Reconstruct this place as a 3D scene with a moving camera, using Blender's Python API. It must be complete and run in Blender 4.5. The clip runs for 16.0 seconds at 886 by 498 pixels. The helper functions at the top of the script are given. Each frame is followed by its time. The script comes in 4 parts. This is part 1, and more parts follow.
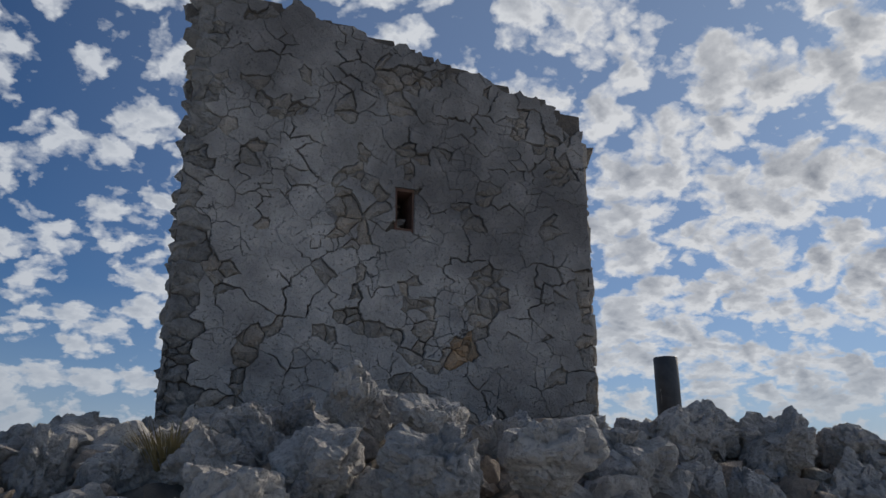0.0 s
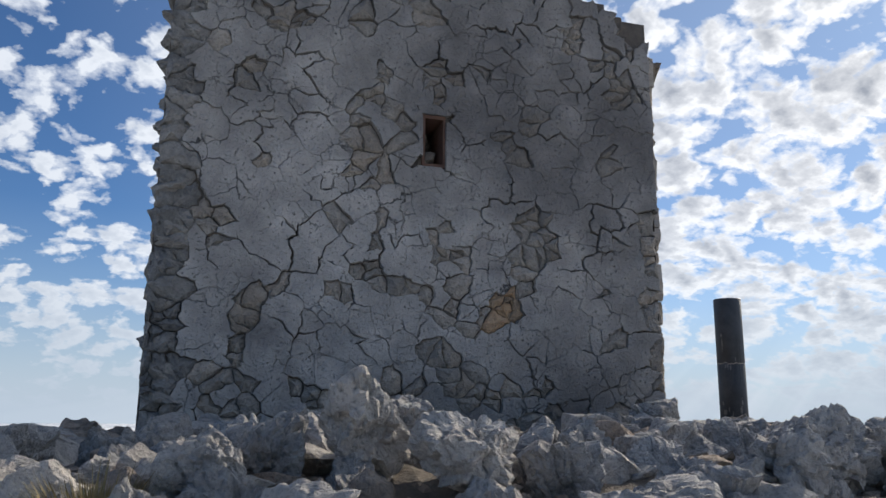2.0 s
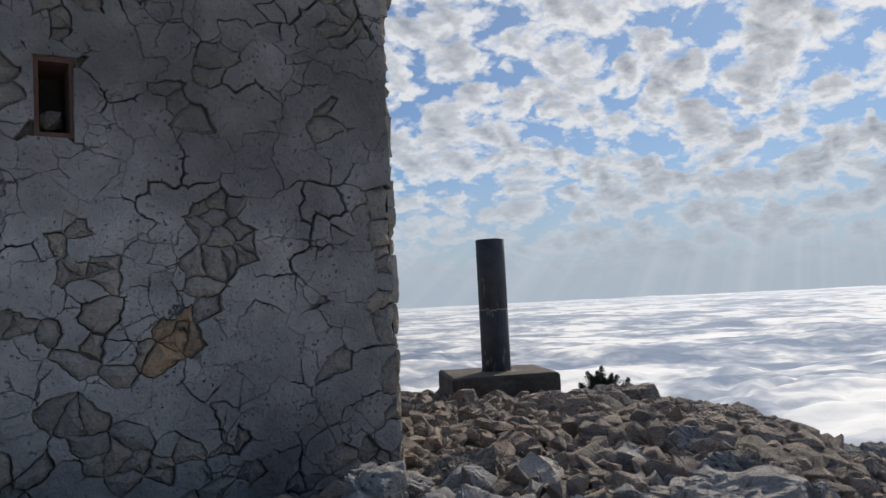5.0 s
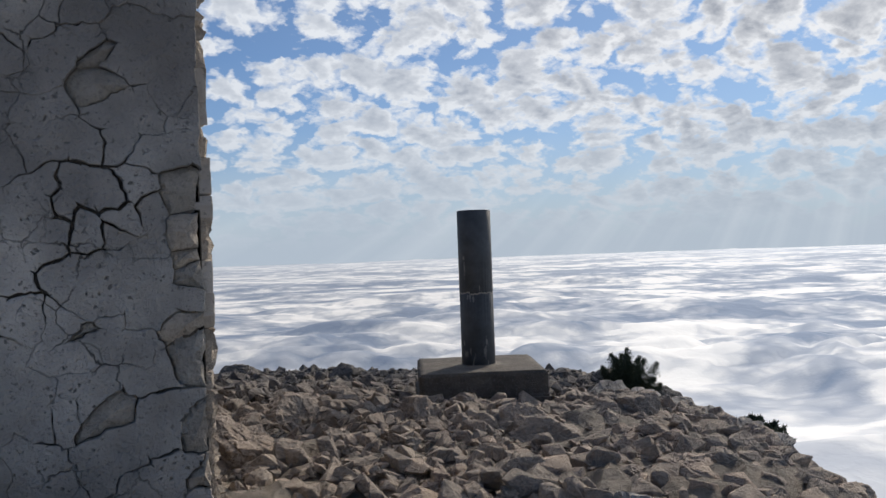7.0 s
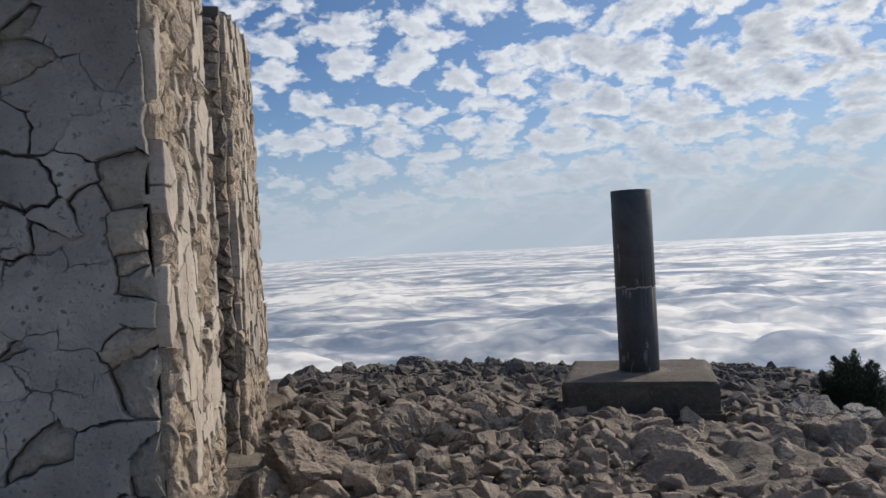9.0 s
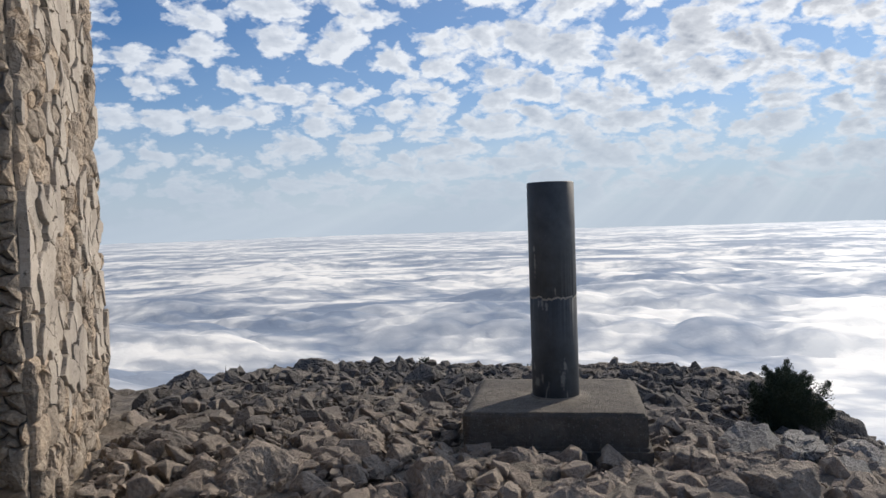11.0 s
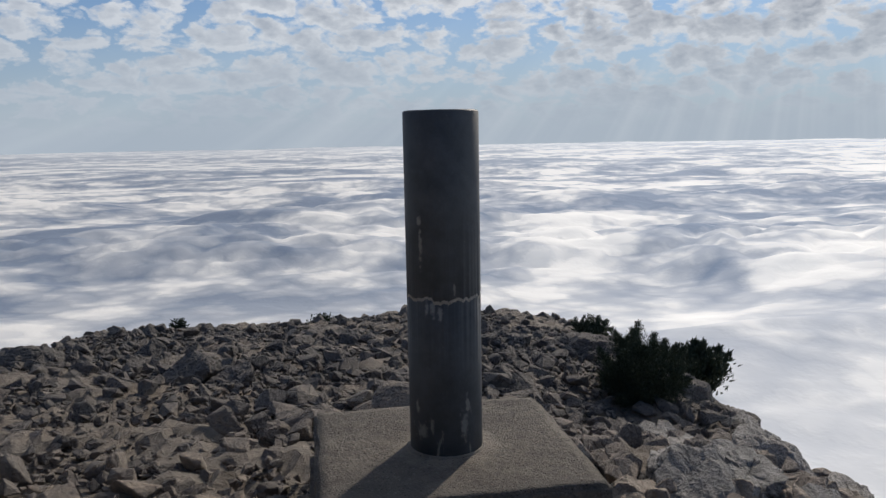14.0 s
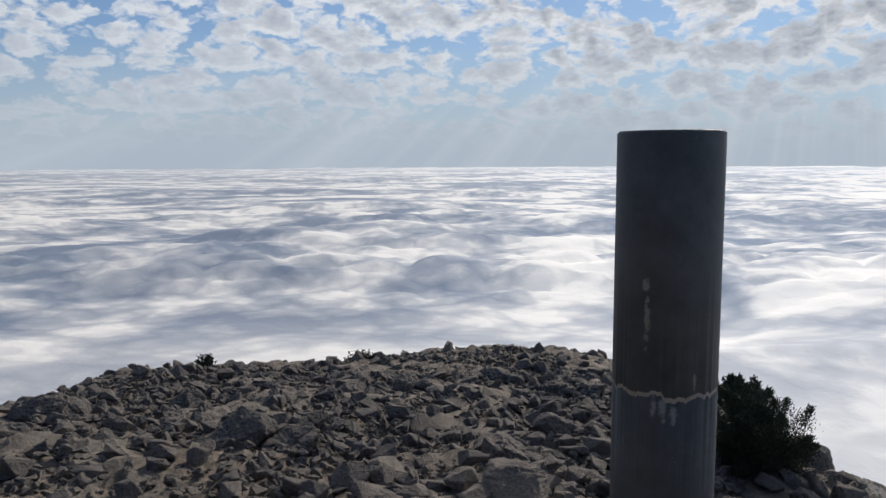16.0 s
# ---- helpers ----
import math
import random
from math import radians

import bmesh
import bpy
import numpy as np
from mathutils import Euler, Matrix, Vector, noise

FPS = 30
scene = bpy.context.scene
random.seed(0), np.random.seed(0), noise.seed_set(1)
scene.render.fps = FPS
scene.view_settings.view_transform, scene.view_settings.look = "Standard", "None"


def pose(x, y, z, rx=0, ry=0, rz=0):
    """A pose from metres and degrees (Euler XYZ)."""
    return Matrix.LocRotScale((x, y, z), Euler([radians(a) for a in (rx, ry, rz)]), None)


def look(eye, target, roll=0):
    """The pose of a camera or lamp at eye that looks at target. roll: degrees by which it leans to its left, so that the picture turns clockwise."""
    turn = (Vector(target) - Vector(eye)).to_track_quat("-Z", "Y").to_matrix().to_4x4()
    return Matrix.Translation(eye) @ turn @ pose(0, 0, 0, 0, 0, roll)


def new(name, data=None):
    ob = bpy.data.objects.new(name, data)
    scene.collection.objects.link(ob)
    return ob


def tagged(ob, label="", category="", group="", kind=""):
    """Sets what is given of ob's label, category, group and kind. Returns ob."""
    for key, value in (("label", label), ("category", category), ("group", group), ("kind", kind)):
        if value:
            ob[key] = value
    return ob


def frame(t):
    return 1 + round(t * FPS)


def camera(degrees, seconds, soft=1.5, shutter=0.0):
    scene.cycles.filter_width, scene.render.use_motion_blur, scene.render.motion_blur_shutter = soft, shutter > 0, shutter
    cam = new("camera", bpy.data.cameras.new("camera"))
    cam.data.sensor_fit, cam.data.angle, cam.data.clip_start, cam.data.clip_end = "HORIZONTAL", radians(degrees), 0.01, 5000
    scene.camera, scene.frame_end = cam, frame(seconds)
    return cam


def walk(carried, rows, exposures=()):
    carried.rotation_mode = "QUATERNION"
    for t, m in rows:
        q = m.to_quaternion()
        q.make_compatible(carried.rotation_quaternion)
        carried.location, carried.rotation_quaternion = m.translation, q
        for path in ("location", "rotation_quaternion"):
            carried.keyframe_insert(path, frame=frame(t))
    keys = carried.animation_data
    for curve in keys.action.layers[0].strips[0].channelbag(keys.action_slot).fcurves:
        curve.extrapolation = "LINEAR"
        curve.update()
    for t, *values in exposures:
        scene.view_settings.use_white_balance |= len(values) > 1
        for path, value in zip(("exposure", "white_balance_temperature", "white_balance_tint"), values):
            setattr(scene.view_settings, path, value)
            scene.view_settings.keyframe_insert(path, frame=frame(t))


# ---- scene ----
cam = camera(59.2, 16.0)

PATH = [
    (0, (-5.564, -7.993, -0.339), (-4.949, -6.191, 0.274), 0.1),
    (0.5, (-5.452, -7.874, -0.227), (-5.052, -5.997, 0.336), 2.5),
    (1, (-5.412, -7.706, -0.114), (-5.09, -5.809, 0.432), 2.9),
    (1.5, (-5.407, -7.382, -0.075), (-4.934, -5.504, 0.425), 0.6),
    (2, (-5.307, -7.22, 0.037), (-4.764, -5.341, 0.454), 0.6),
    (2.5, (-5.184, -7.025, 0.232), (-4.668, -5.137, 0.645), 0.9),
    (3, (-5.153, -6.837, 0.312), (-4.577, -4.989, 0.813), 0.4),
    (3.5, (-5.069, -6.721, 0.431), (-4.285, -4.92, 0.807), -2.1),
    (4, (-4.827, -6.591, 0.508), (-3.834, -4.865, 0.703), -2.3),
    (4.5, (-4.676, -6.461, 0.638), (-3.615, -4.772, 0.781), -3.2),
    (7, (-3.137, -5.827, 0.99), (-2.261, -4.029, 0.988), -2.1),
    (7.5, (-2.888, -5.645, 0.969), (-2.083, -3.814, 0.981), -4.2),
    (8, (-2.65, -5.554, 1.003), (-2.198, -3.606, 1.022), -3.7),
    (10.5, (-1.853, -4.744, 0.995), (-1.58, -2.764, 0.936), -2.9),
    (11, (-1.797, -4.45, 1.08), (-1.312, -2.511, 1.011), -1.9),
    (11.5, (-1.694, -4.084, 1.063), (-1.123, -2.167, 1.015), 0.5),
    (12, (-1.662, -3.748, 1.097), (-1.037, -1.849, 1.038), 0.9),
    (12.5, (-1.714, -3.501, 1.179), (-0.837, -1.705, 1.098), -0.5),
    (13, (-1.624, -3.112, 1.199), (-0.525, -1.441, 1.158), -1.8),
    (13.5, (-1.603, -2.819, 1.258), (-0.518, -1.14, 1.18), -1.8),
    (14, (-1.602, -2.47, 1.212), (-0.525, -0.81, 0.921), -1.1),
    (14.5, (-1.57, -2.187, 1.149), (-0.401, -0.626, 0.708), 0.2),
    (15, (-1.559, -1.884, 1.134), (-0.334, -0.345, 0.773), 2.6),
    (15.5, (-1.645, -1.592, 1.149), (-0.526, 0.046, 0.891), 1.2),
    (16, (-1.669, -1.441, 1.236), (-0.588, 0.224, 1.0), -0.3),
]
walk(cam, [(t, look(eye, target, roll)) for t, eye, target, roll in PATH],
     [(0, -0.42), (0.5, -0.26), (1, 0.02), (1.5, 0.05), (2, 0.22), (2.5, 0.28), (3, 0.22), (3.5, -0.36), (4, -0.38), (4.5, -0.3), (7, -0.04), (8, -0.22), (10.5, 0.22),
      (11, 0.1), (12, -0.1), (12.5, -0.25), (13, -0.4), (13.5, -0.4), (14, -0.22), (14.5, 0.02), (15, 0.03), (15.5, -0.05), (16, -0.15)])

# ---- world, sun ----
SUN_AZ, SUN_EL = 59.0, 29.0          # degrees clockwise from +y, and above the horizon
sun_dir = Vector((math.sin(radians(SUN_AZ)) * math.cos(radians(SUN_EL)), math.cos(radians(SUN_AZ)) * math.cos(radians(SUN_EL)), math.sin(radians(SUN_EL))))
sun = new("sun", bpy.data.lights.new("sun", "SUN"))
sun.data.energy, sun.data.angle, sun.data.color = 3.5, radians(2.5), (1.0, 0.88, 0.74)
sun.matrix_world = look(sun_dir * 50, (0, 0, 0))


class Nodes:
    """A short way to write node trees."""

    def __init__(self, tree):
        self.tree = tree
        tree.nodes.clear()

    def add(self, kind, props=None, **inputs):
        n = self.tree.nodes.new(kind)
        for k, v in (props or {}).items():
            setattr(n, k, v)
        for k, v in inputs.items():
            self.put(n, k.replace("_", " "), v)
        return n

    def put(self, n, key, v):
        sock = n.inputs[int(key)] if key.isdigit() else n.inputs[key]
        if isinstance(v, bpy.types.NodeSocket):
            self.tree.links.new(v, sock)
        else:
            sock.default_value = v

    def math(self, op, a, b=0.0, clamp=False):
        n = self.tree.nodes.new("ShaderNodeMath")
        n.operation, n.use_clamp = op, clamp
        self.put(n, "0", a)
        self.put(n, "1", b)
        return n.outputs[0]

    def ramp(self, fac, *stops):
        n = self.tree.nodes.new("ShaderNodeValToRGB")
        while len(n.color_ramp.elements) < len(stops):
            n.color_ramp.elements.new(1.0)
        for e, (p, c) in zip(n.color_ramp.elements, stops):
            e.position = p
            e.color = (*c, 1) if len(c) == 3 else c
        self.put(n, "Fac", fac)
        return n.outputs[0]

    def mix(self, fac, a, b, kind="MIX"):
        n = self.tree.nodes.new("ShaderNodeMix")
        n.data_type, n.blend_type, n.clamp_factor = "RGBA", kind, True
        for sock, v in ((n.inputs[0], fac), (n.inputs[6], a), (n.inputs[7], b)):
            if isinstance(v, bpy.types.NodeSocket):
                self.tree.links.new(v, sock)
            elif sock == n.inputs[0]:
                sock.default_value = v
            else:
                sock.default_value = (*v, 1) if len(v) == 3 else v
        return n.outputs[2]

    def noise(self, vec, scale, detail=4.0, rough=0.55, distort=0.0):
        n = self.add("ShaderNodeTexNoise", Vector=vec, Scale=scale, Detail=detail, Roughness=rough, Distortion=distort)
        return n.outputs[0]


world = bpy.data.worlds.new("sky")
scene.world = world
world.use_nodes = True
N = Nodes(world.node_tree)
coord = N.add("ShaderNodeTexCoord").outputs["Generated"]
sky = N.add("ShaderNodeTexSky", {"sky_type": "NISHITA", "sun_disc": False, "sun_elevation": radians(SUN_EL), "sun_rotation": radians(SUN_AZ),
                                 "altitude": 1200.0, "air_density": 1.0, "dust_density": 0.6, "ozone_density": 1.5})
split = N.add("ShaderNodeSeparateXYZ", Vector=coord)
up = N.math("MAXIMUM", split.outputs[2], 0.0)
flat = N.math("ADD", up, 0.46)
plan = N.add("ShaderNodeCombineXYZ", X=N.math("DIVIDE", split.outputs[0], flat), Y=N.math("DIVIDE", split.outputs[1], flat), Z=0.0).outputs[0]
away = N.add("ShaderNodeVectorMath", {"operation": "DOT_PRODUCT"})
N.put(away, "0", coord)
N.put(away, "1", tuple(sun_dir))
toward = away.outputs["Value"]
low = N.ramp(up, (0.0, (1, 1, 1)), (0.12, (0.8, 0.8, 0.8)), (0.30, (0.35, 0.35, 0.35)), (0.6, (0, 0, 0)))


def cloud_cover(at):
    """How thick the high clouds stand over a place of the sky's plan: heaped puffs in three sizes, gathered in banks."""
    warp = N.add("ShaderNodeTexNoise", Vector=at, Scale=7.0, Detail=5.0, Roughness=0.62).outputs["Color"]
    bent = N.add("ShaderNodeVectorMath", {"operation": "MULTIPLY_ADD"})
    N.put(bent, "0", warp)
    N.put(bent, "1", (0.13, 0.13, 0.0))
    N.put(bent, "2", at)
    puffs = [N.add("ShaderNodeTexVoronoi", {"feature": "SMOOTH_F1", "voronoi_dimensions": "2D"}, Vector=bent.outputs[0], Scale=size, Smoothness=soft).outputs["Distance"]
             for size, soft in ((11.5, 0.30), (25.0, 0.28), (56.0, 0.25))]
    c = N.math("SUBTRACT", 0.80, N.math("MULTIPLY", puffs[0], 0.52))
    c = N.math("SUBTRACT", c, N.math("MULTIPLY", puffs[1], 0.26))
    c = N.math("SUBTRACT", c, N.math("MULTIPLY", puffs[2], 0.13))
    c = N.math("ADD", c, N.math("MULTIPLY", N.math("SUBTRACT", N.noise(at, 42.0, 6.0, 0.6), 0.5), 0.30))
    c = N.math("ADD", c, N.math("MULTIPLY", N.math("SUBTRACT", N.noise(at, 2.3, 3.0, 0.55), 0.5), 0.45))
    c = N.math("ADD", c, N.math("MULTIPLY", N.math("SUBTRACT", toward, 0.7), 0.20))
    return N.math("ADD", c, N.math("MULTIPLY", low, 0.10))


cover = cloud_cover(plan)
shifted = N.add("ShaderNodeVectorMath", {"operation": "ADD"})
N.put(shifted, "0", plan)
N.put(shifted, "1", (0.030 * sun_dir.x, 0.030 * sun_dir.y, 0.0))
beyond = cloud_cover(shifted.outputs[0])
veil = N.ramp(cover, (0.375, (0, 0, 0)), (0.435, (0.42, 0.42, 0.42)), (0.53, (1, 1, 1)))
thick = N.ramp(N.math("ADD", N.math("MULTIPLY", cover, 0.45), N.math("MULTIPLY", beyond, 0.55)), (0.49, (0, 0, 0)), (0.58, (0.45, 0.45, 0.45)), (0.76, (1, 1, 1)))
glow = N.ramp(toward, (0.0, (0.52, 0.56, 0.62)), (0.45, (0.70, 0.745, 0.82)), (0.8, (0.82, 0.855, 0.91)), (0.93, (0.86, 0.88, 0.92)), (1.0, (0.92, 0.93, 0.95)))
bottom = N.ramp(toward, (0.25, (0.70, 0.74, 0.80)), (0.78, (0.52, 0.555, 0.615)), (0.90, (0.38, 0.41, 0.47)), (1.0, (0.30, 0.33, 0.385)))      # the undersides stand darker against the sun
dark = N.mix(N.math("MULTIPLY", thick, 0.95), (1, 1, 1), bottom)
cloud = N.mix(1.0, glow, dark, "MULTIPLY")
blue = N.mix(1.0, sky.outputs[0], (0.043, 0.062, 0.084), "MULTIPLY")
blue = N.mix(N.ramp(toward, (0.45, (0, 0, 0)), (0.95, (0.24, 0.24, 0.24))), blue, (0.56, 0.66, 0.78))      # thin high veil on the sun's side
air = N.mix(veil, blue, cloud)
haze = N.ramp(split.outputs[2], (0.0, (1, 1, 1)), (0.03, (0.90, 0.90, 0.90)), (0.08, (0.60, 0.60, 0.60)), (0.15, (0.16, 0.16, 0.16)), (0.24, (0, 0, 0)))
mist = N.mix(N.math("MULTIPLY", toward, 0.7, True), (0.41, 0.49, 0.59), (0.50, 0.57, 0.65))
across = N.add("ShaderNodeVectorMath", {"operation": "DOT_PRODUCT"})
N.put(across, "0", coord)
N.put(across, "1", (math.cos(radians(SUN_AZ)), -math.sin(radians(SUN_AZ)), 0.0))
fan = N.math("ARCTAN2", across.outputs["Value"], N.math("SUBTRACT", math.sin(radians(SUN_EL)), split.outputs[2]))
shafts = N.noise(N.add("ShaderNodeCombineXYZ", X=fan, Y=0.0, Z=0.0).outputs[0], 11.0, 3.0, 0.6)      # sunbeams fanning down below the clouds
mist = N.mix(N.ramp(shafts, (0.46, (0, 0, 0)), (0.66, (0.30, 0.30, 0.30))), mist, (0.68, 0.74, 0.80))
air = N.mix(haze, air, mist)
back = N.add("ShaderNodeBackground", Color=air, Strength=1.0)
N.tree.links.new(back.outputs[0], N.add("ShaderNodeOutputWorld").inputs[0])


# ---- materials ----
def material(name, build, rough=0.9):
    m = bpy.data.materials.new(name)
    m.use_nodes = True
    n = Nodes(m.node_tree)
    bsdf = n.add("ShaderNodeBsdfPrincipled", Roughness=rough)
    build(n, bsdf)
    n.tree.links.new(bsdf.outputs[0], n.add("ShaderNodeOutputMaterial").inputs[0])
    return m


def relief(n, bsdf, height, strength, distance):
    n.put(bsdf, "Normal", n.add("ShaderNodeBump", Strength=strength, Distance=distance, Height=height).outputs[0])


def limestone(light, dark, stain, stain_amount, per_island=False, crest_shade=False, wall_darkening=0.0):
    def build(n, bsdf):
        pos = n.add("ShaderNodeNewGeometry").outputs["Position"]
        if per_island:
            rnd = n.add("ShaderNodeNewGeometry").outputs["Random Per Island"]
        else:
            rnd = n.add("ShaderNodeObjectInfo").outputs["Random"]
        big, mid, fine = n.noise(pos, 2.2, 3), n.noise(pos, 11, 6, 0.65), n.noise(pos, 70, 5, 0.7)
        col = n.mix(n.ramp(mid, (0.30, (0, 0, 0)), (0.68, (1, 1, 1))), dark, light)
        warm = n.math("ADD", n.math("MULTIPLY", rnd, 0.5), n.math("MULTIPLY", big, 0.7))
        col = n.mix(n.math("MULTIPLY", n.ramp(warm, (0.55, (0, 0, 0)), (0.95, (1, 1, 1))), stain_amount), col, stain)
        col = n.mix(n.ramp(fine, (0.30, (0.55, 0.55, 0.55)), (0.5, (0, 0, 0))), col, (0.10, 0.10, 0.10))
        shade = n.math("ADD", 0.78, n.math("MULTIPLY", rnd, 0.36))
        tone = n.add("ShaderNodeCombineXYZ", X=shade, Y=shade, Z=shade).outputs[0]
        col = n.mix(1.0, col, tone, "MULTIPLY")
        if crest_shade:
            # passing cloud's shade painted into the stone colour, deepening towards the far crest
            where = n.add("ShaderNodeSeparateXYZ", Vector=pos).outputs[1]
            far_shade = n.math("ADD", n.math("MULTIPLY", n.math("ADD", where, 1.0), 0.15), n.math("MULTIPLY", n.math("SUBTRACT", n.math("ADD", big, rnd), 1.0), 0.5))
            col = n.mix(n.ramp(far_shade, (0.0, (0.05, 0.05, 0.05)), (0.42, (0.85, 0.85, 0.85))), col, (0.092, 0.088, 0.084))
        if wall_darkening:
            # grey-brown tone, stronger with height and towards +x, uneven by noise
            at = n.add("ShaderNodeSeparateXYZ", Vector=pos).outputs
            high_east = n.math("ADD", n.math("MULTIPLY", at[2], 0.075), n.math("MULTIPLY", n.math("ADD", at[0], 4.2), 0.07))
            col = n.mix(n.ramp(n.math("ADD", n.noise(pos, 0.8, 4, 0.6), high_east), (0.42, (0, 0, 0)), (0.78, (wall_darkening, wall_darkening, wall_darkening))), col, (0.118, 0.108, 0.098))
        n.put(bsdf, "Base Color", col)
        pits = n.add("ShaderNodeTexVoronoi", {"feature": "F1"}, Vector=pos, Scale=38.0).outputs["Distance"]
        h = n.math("ADD", n.math("MULTIPLY", mid, 1.0), n.math("ADD", n.math("MULTIPLY", fine, 0.5), n.math("MULTIPLY", pits, 0.25)))
        relief(n, bsdf, h, 0.9, 0.035)
    return build


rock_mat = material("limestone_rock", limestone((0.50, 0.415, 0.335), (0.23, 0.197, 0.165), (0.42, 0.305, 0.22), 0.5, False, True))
outcrop_mat = material("grey_outcrop", limestone((0.57, 0.548, 0.515), (0.28, 0.271, 0.258), (0.48, 0.405, 0.315), 0.35))
rubble_mat = material("grey_outcrop_rubble", limestone((0.60, 0.575, 0.54), (0.30, 0.29, 0.275), (0.50, 0.42, 0.32), 0.35, True))
rubblestone_mat = material("side_wall_stone", limestone((0.52, 0.44, 0.35), (0.29, 0.24, 0.19), (0.46, 0.33, 0.21), 0.5))
ochre_mat = material("ochre_stone", limestone((0.54, 0.41, 0.28), (0.33, 0.235, 0.15), (0.50, 0.31, 0.165), 0.8))
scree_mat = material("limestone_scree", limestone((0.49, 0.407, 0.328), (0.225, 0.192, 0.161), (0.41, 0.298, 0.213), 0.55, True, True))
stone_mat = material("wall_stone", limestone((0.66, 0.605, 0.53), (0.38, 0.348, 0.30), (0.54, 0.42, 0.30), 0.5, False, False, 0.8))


quoin_mat = material("weathered_corner_stone", limestone((0.38, 0.365, 0.34), (0.19, 0.182, 0.17), (0.30, 0.26, 0.21), 0.4))


def plaster(darkening, pale, grey, depth):
    def build(n, bsdf):
        pos = n.add("ShaderNodeNewGeometry").outputs["Position"]
        rnd = n.add("ShaderNodeObjectInfo").outputs["Random"]
        big, mid, fine = n.noise(pos, 1.1, 4, 0.6), n.noise(pos, 5, 6, 0.6), n.noise(pos, 60, 4, 0.65)
        col = n.mix(n.ramp(mid, (0.32, (0, 0, 0)), (0.66, (1, 1, 1))), grey, pale)
        col = n.mix(n.math("MULTIPLY", n.ramp(big, (0.5, (0, 0, 0)), (0.75, (1, 1, 1))), 0.5), col, (0.185, 0.185, 0.19))
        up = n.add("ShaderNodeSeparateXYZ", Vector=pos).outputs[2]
        high_east = n.math("ADD", n.noise(pos, 0.8, 4, 0.6), n.math("ADD", n.math("MULTIPLY", up, 0.075), n.math("MULTIPLY", n.math("ADD", n.add("ShaderNodeSeparateXYZ", Vector=pos).outputs[0], 4.2), 0.07)))      # grey tone, denser towards the top and the east end, broken by noise
        col = n.mix(n.ramp(high_east, (0.42, (0, 0, 0)), (0.78, (darkening, darkening, darkening))), col, (0.108, 0.102, 0.098))
        col = n.mix(n.ramp(fine, (0.30, (0.8, 0.8, 0.8)), (0.41, (0, 0, 0))), col, (0.09, 0.09, 0.09))
        bent = n.add("ShaderNodeVectorMath", {"operation": "MULTIPLY_ADD"})
        n.put(bent, "0", n.add("ShaderNodeTexNoise", Vector=pos, Scale=9.0, Detail=5.0, Roughness=0.65).outputs["Color"])
        n.put(bent, "1", (0.09, 0.09, 0.09))
        n.put(bent, "2", pos)
        hair = n.add("ShaderNodeTexVoronoi", {"feature": "DISTANCE_TO_EDGE"}, Vector=bent.outputs[0], Scale=6.5).outputs["Distance"]
        hair = n.math("MULTIPLY", n.ramp(hair, (0.0, (1, 1, 1)), (0.022, (0, 0, 0))), n.ramp(n.noise(pos, 2.6, 3), (0.50, (0, 0, 0)), (0.62, (0.85, 0.85, 0.85))))
        col = n.mix(hair, col, (0.05, 0.047, 0.043))
        pits = n.add("ShaderNodeTexVoronoi", {"feature": "F1"}, Vector=bent.outputs[0], Scale=30.0).outputs["Distance"]
        hole = n.math("MULTIPLY", n.ramp(pits, (0.10, (1, 1, 1)), (0.22, (0, 0, 0))), n.ramp(n.noise(pos, 5, 3), (0.48, (0, 0, 0)), (0.60, (1, 1, 1))))
        col = n.mix(n.math("MULTIPLY", hole, 0.6), col, (0.07, 0.066, 0.06))
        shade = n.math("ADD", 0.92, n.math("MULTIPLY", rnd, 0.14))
        col = n.mix(1.0, col, n.add("ShaderNodeCombineXYZ", X=shade, Y=shade, Z=shade).outputs[0], "MULTIPLY")
        n.put(bsdf, "Base Color", col)
        cut = n.math("ADD", n.math("MULTIPLY", hair, 0.5), n.math("MULTIPLY", hole, 0.4))
        lumps = n.noise(pos, 13, 4, 0.6)
        relief(n, bsdf, n.math("SUBTRACT", n.math("ADD", n.math("ADD", mid, n.math("MULTIPLY", lumps, 0.6)), n.math("MULTIPLY", fine, 0.35)), cut), 1.0, depth)
    return build


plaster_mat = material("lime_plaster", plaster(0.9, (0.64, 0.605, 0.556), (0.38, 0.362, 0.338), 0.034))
# side wall's copy of the plaster, with warm sunlight put into its colour
sunlit_cream_mat = material("sunlit_cream_plaster", plaster(0.2, (0.56, 0.495, 0.415), (0.37, 0.322, 0.266), 0.016))


def build_mortar(n, bsdf):
    pos = n.add("ShaderNodeNewGeometry").outputs["Position"]
    mid, fine = n.noise(pos, 14, 6, 0.65), n.noise(pos, 80, 4, 0.7)
    n.put(bsdf, "Base Color", n.mix(mid, (0.06, 0.052, 0.045), (0.19, 0.162, 0.132)))
    relief(n, bsdf, n.math("ADD", mid, n.math("MULTIPLY", fine, 0.4)), 1.0, 0.03)


mortar_mat = material("earth_mortar", build_mortar)


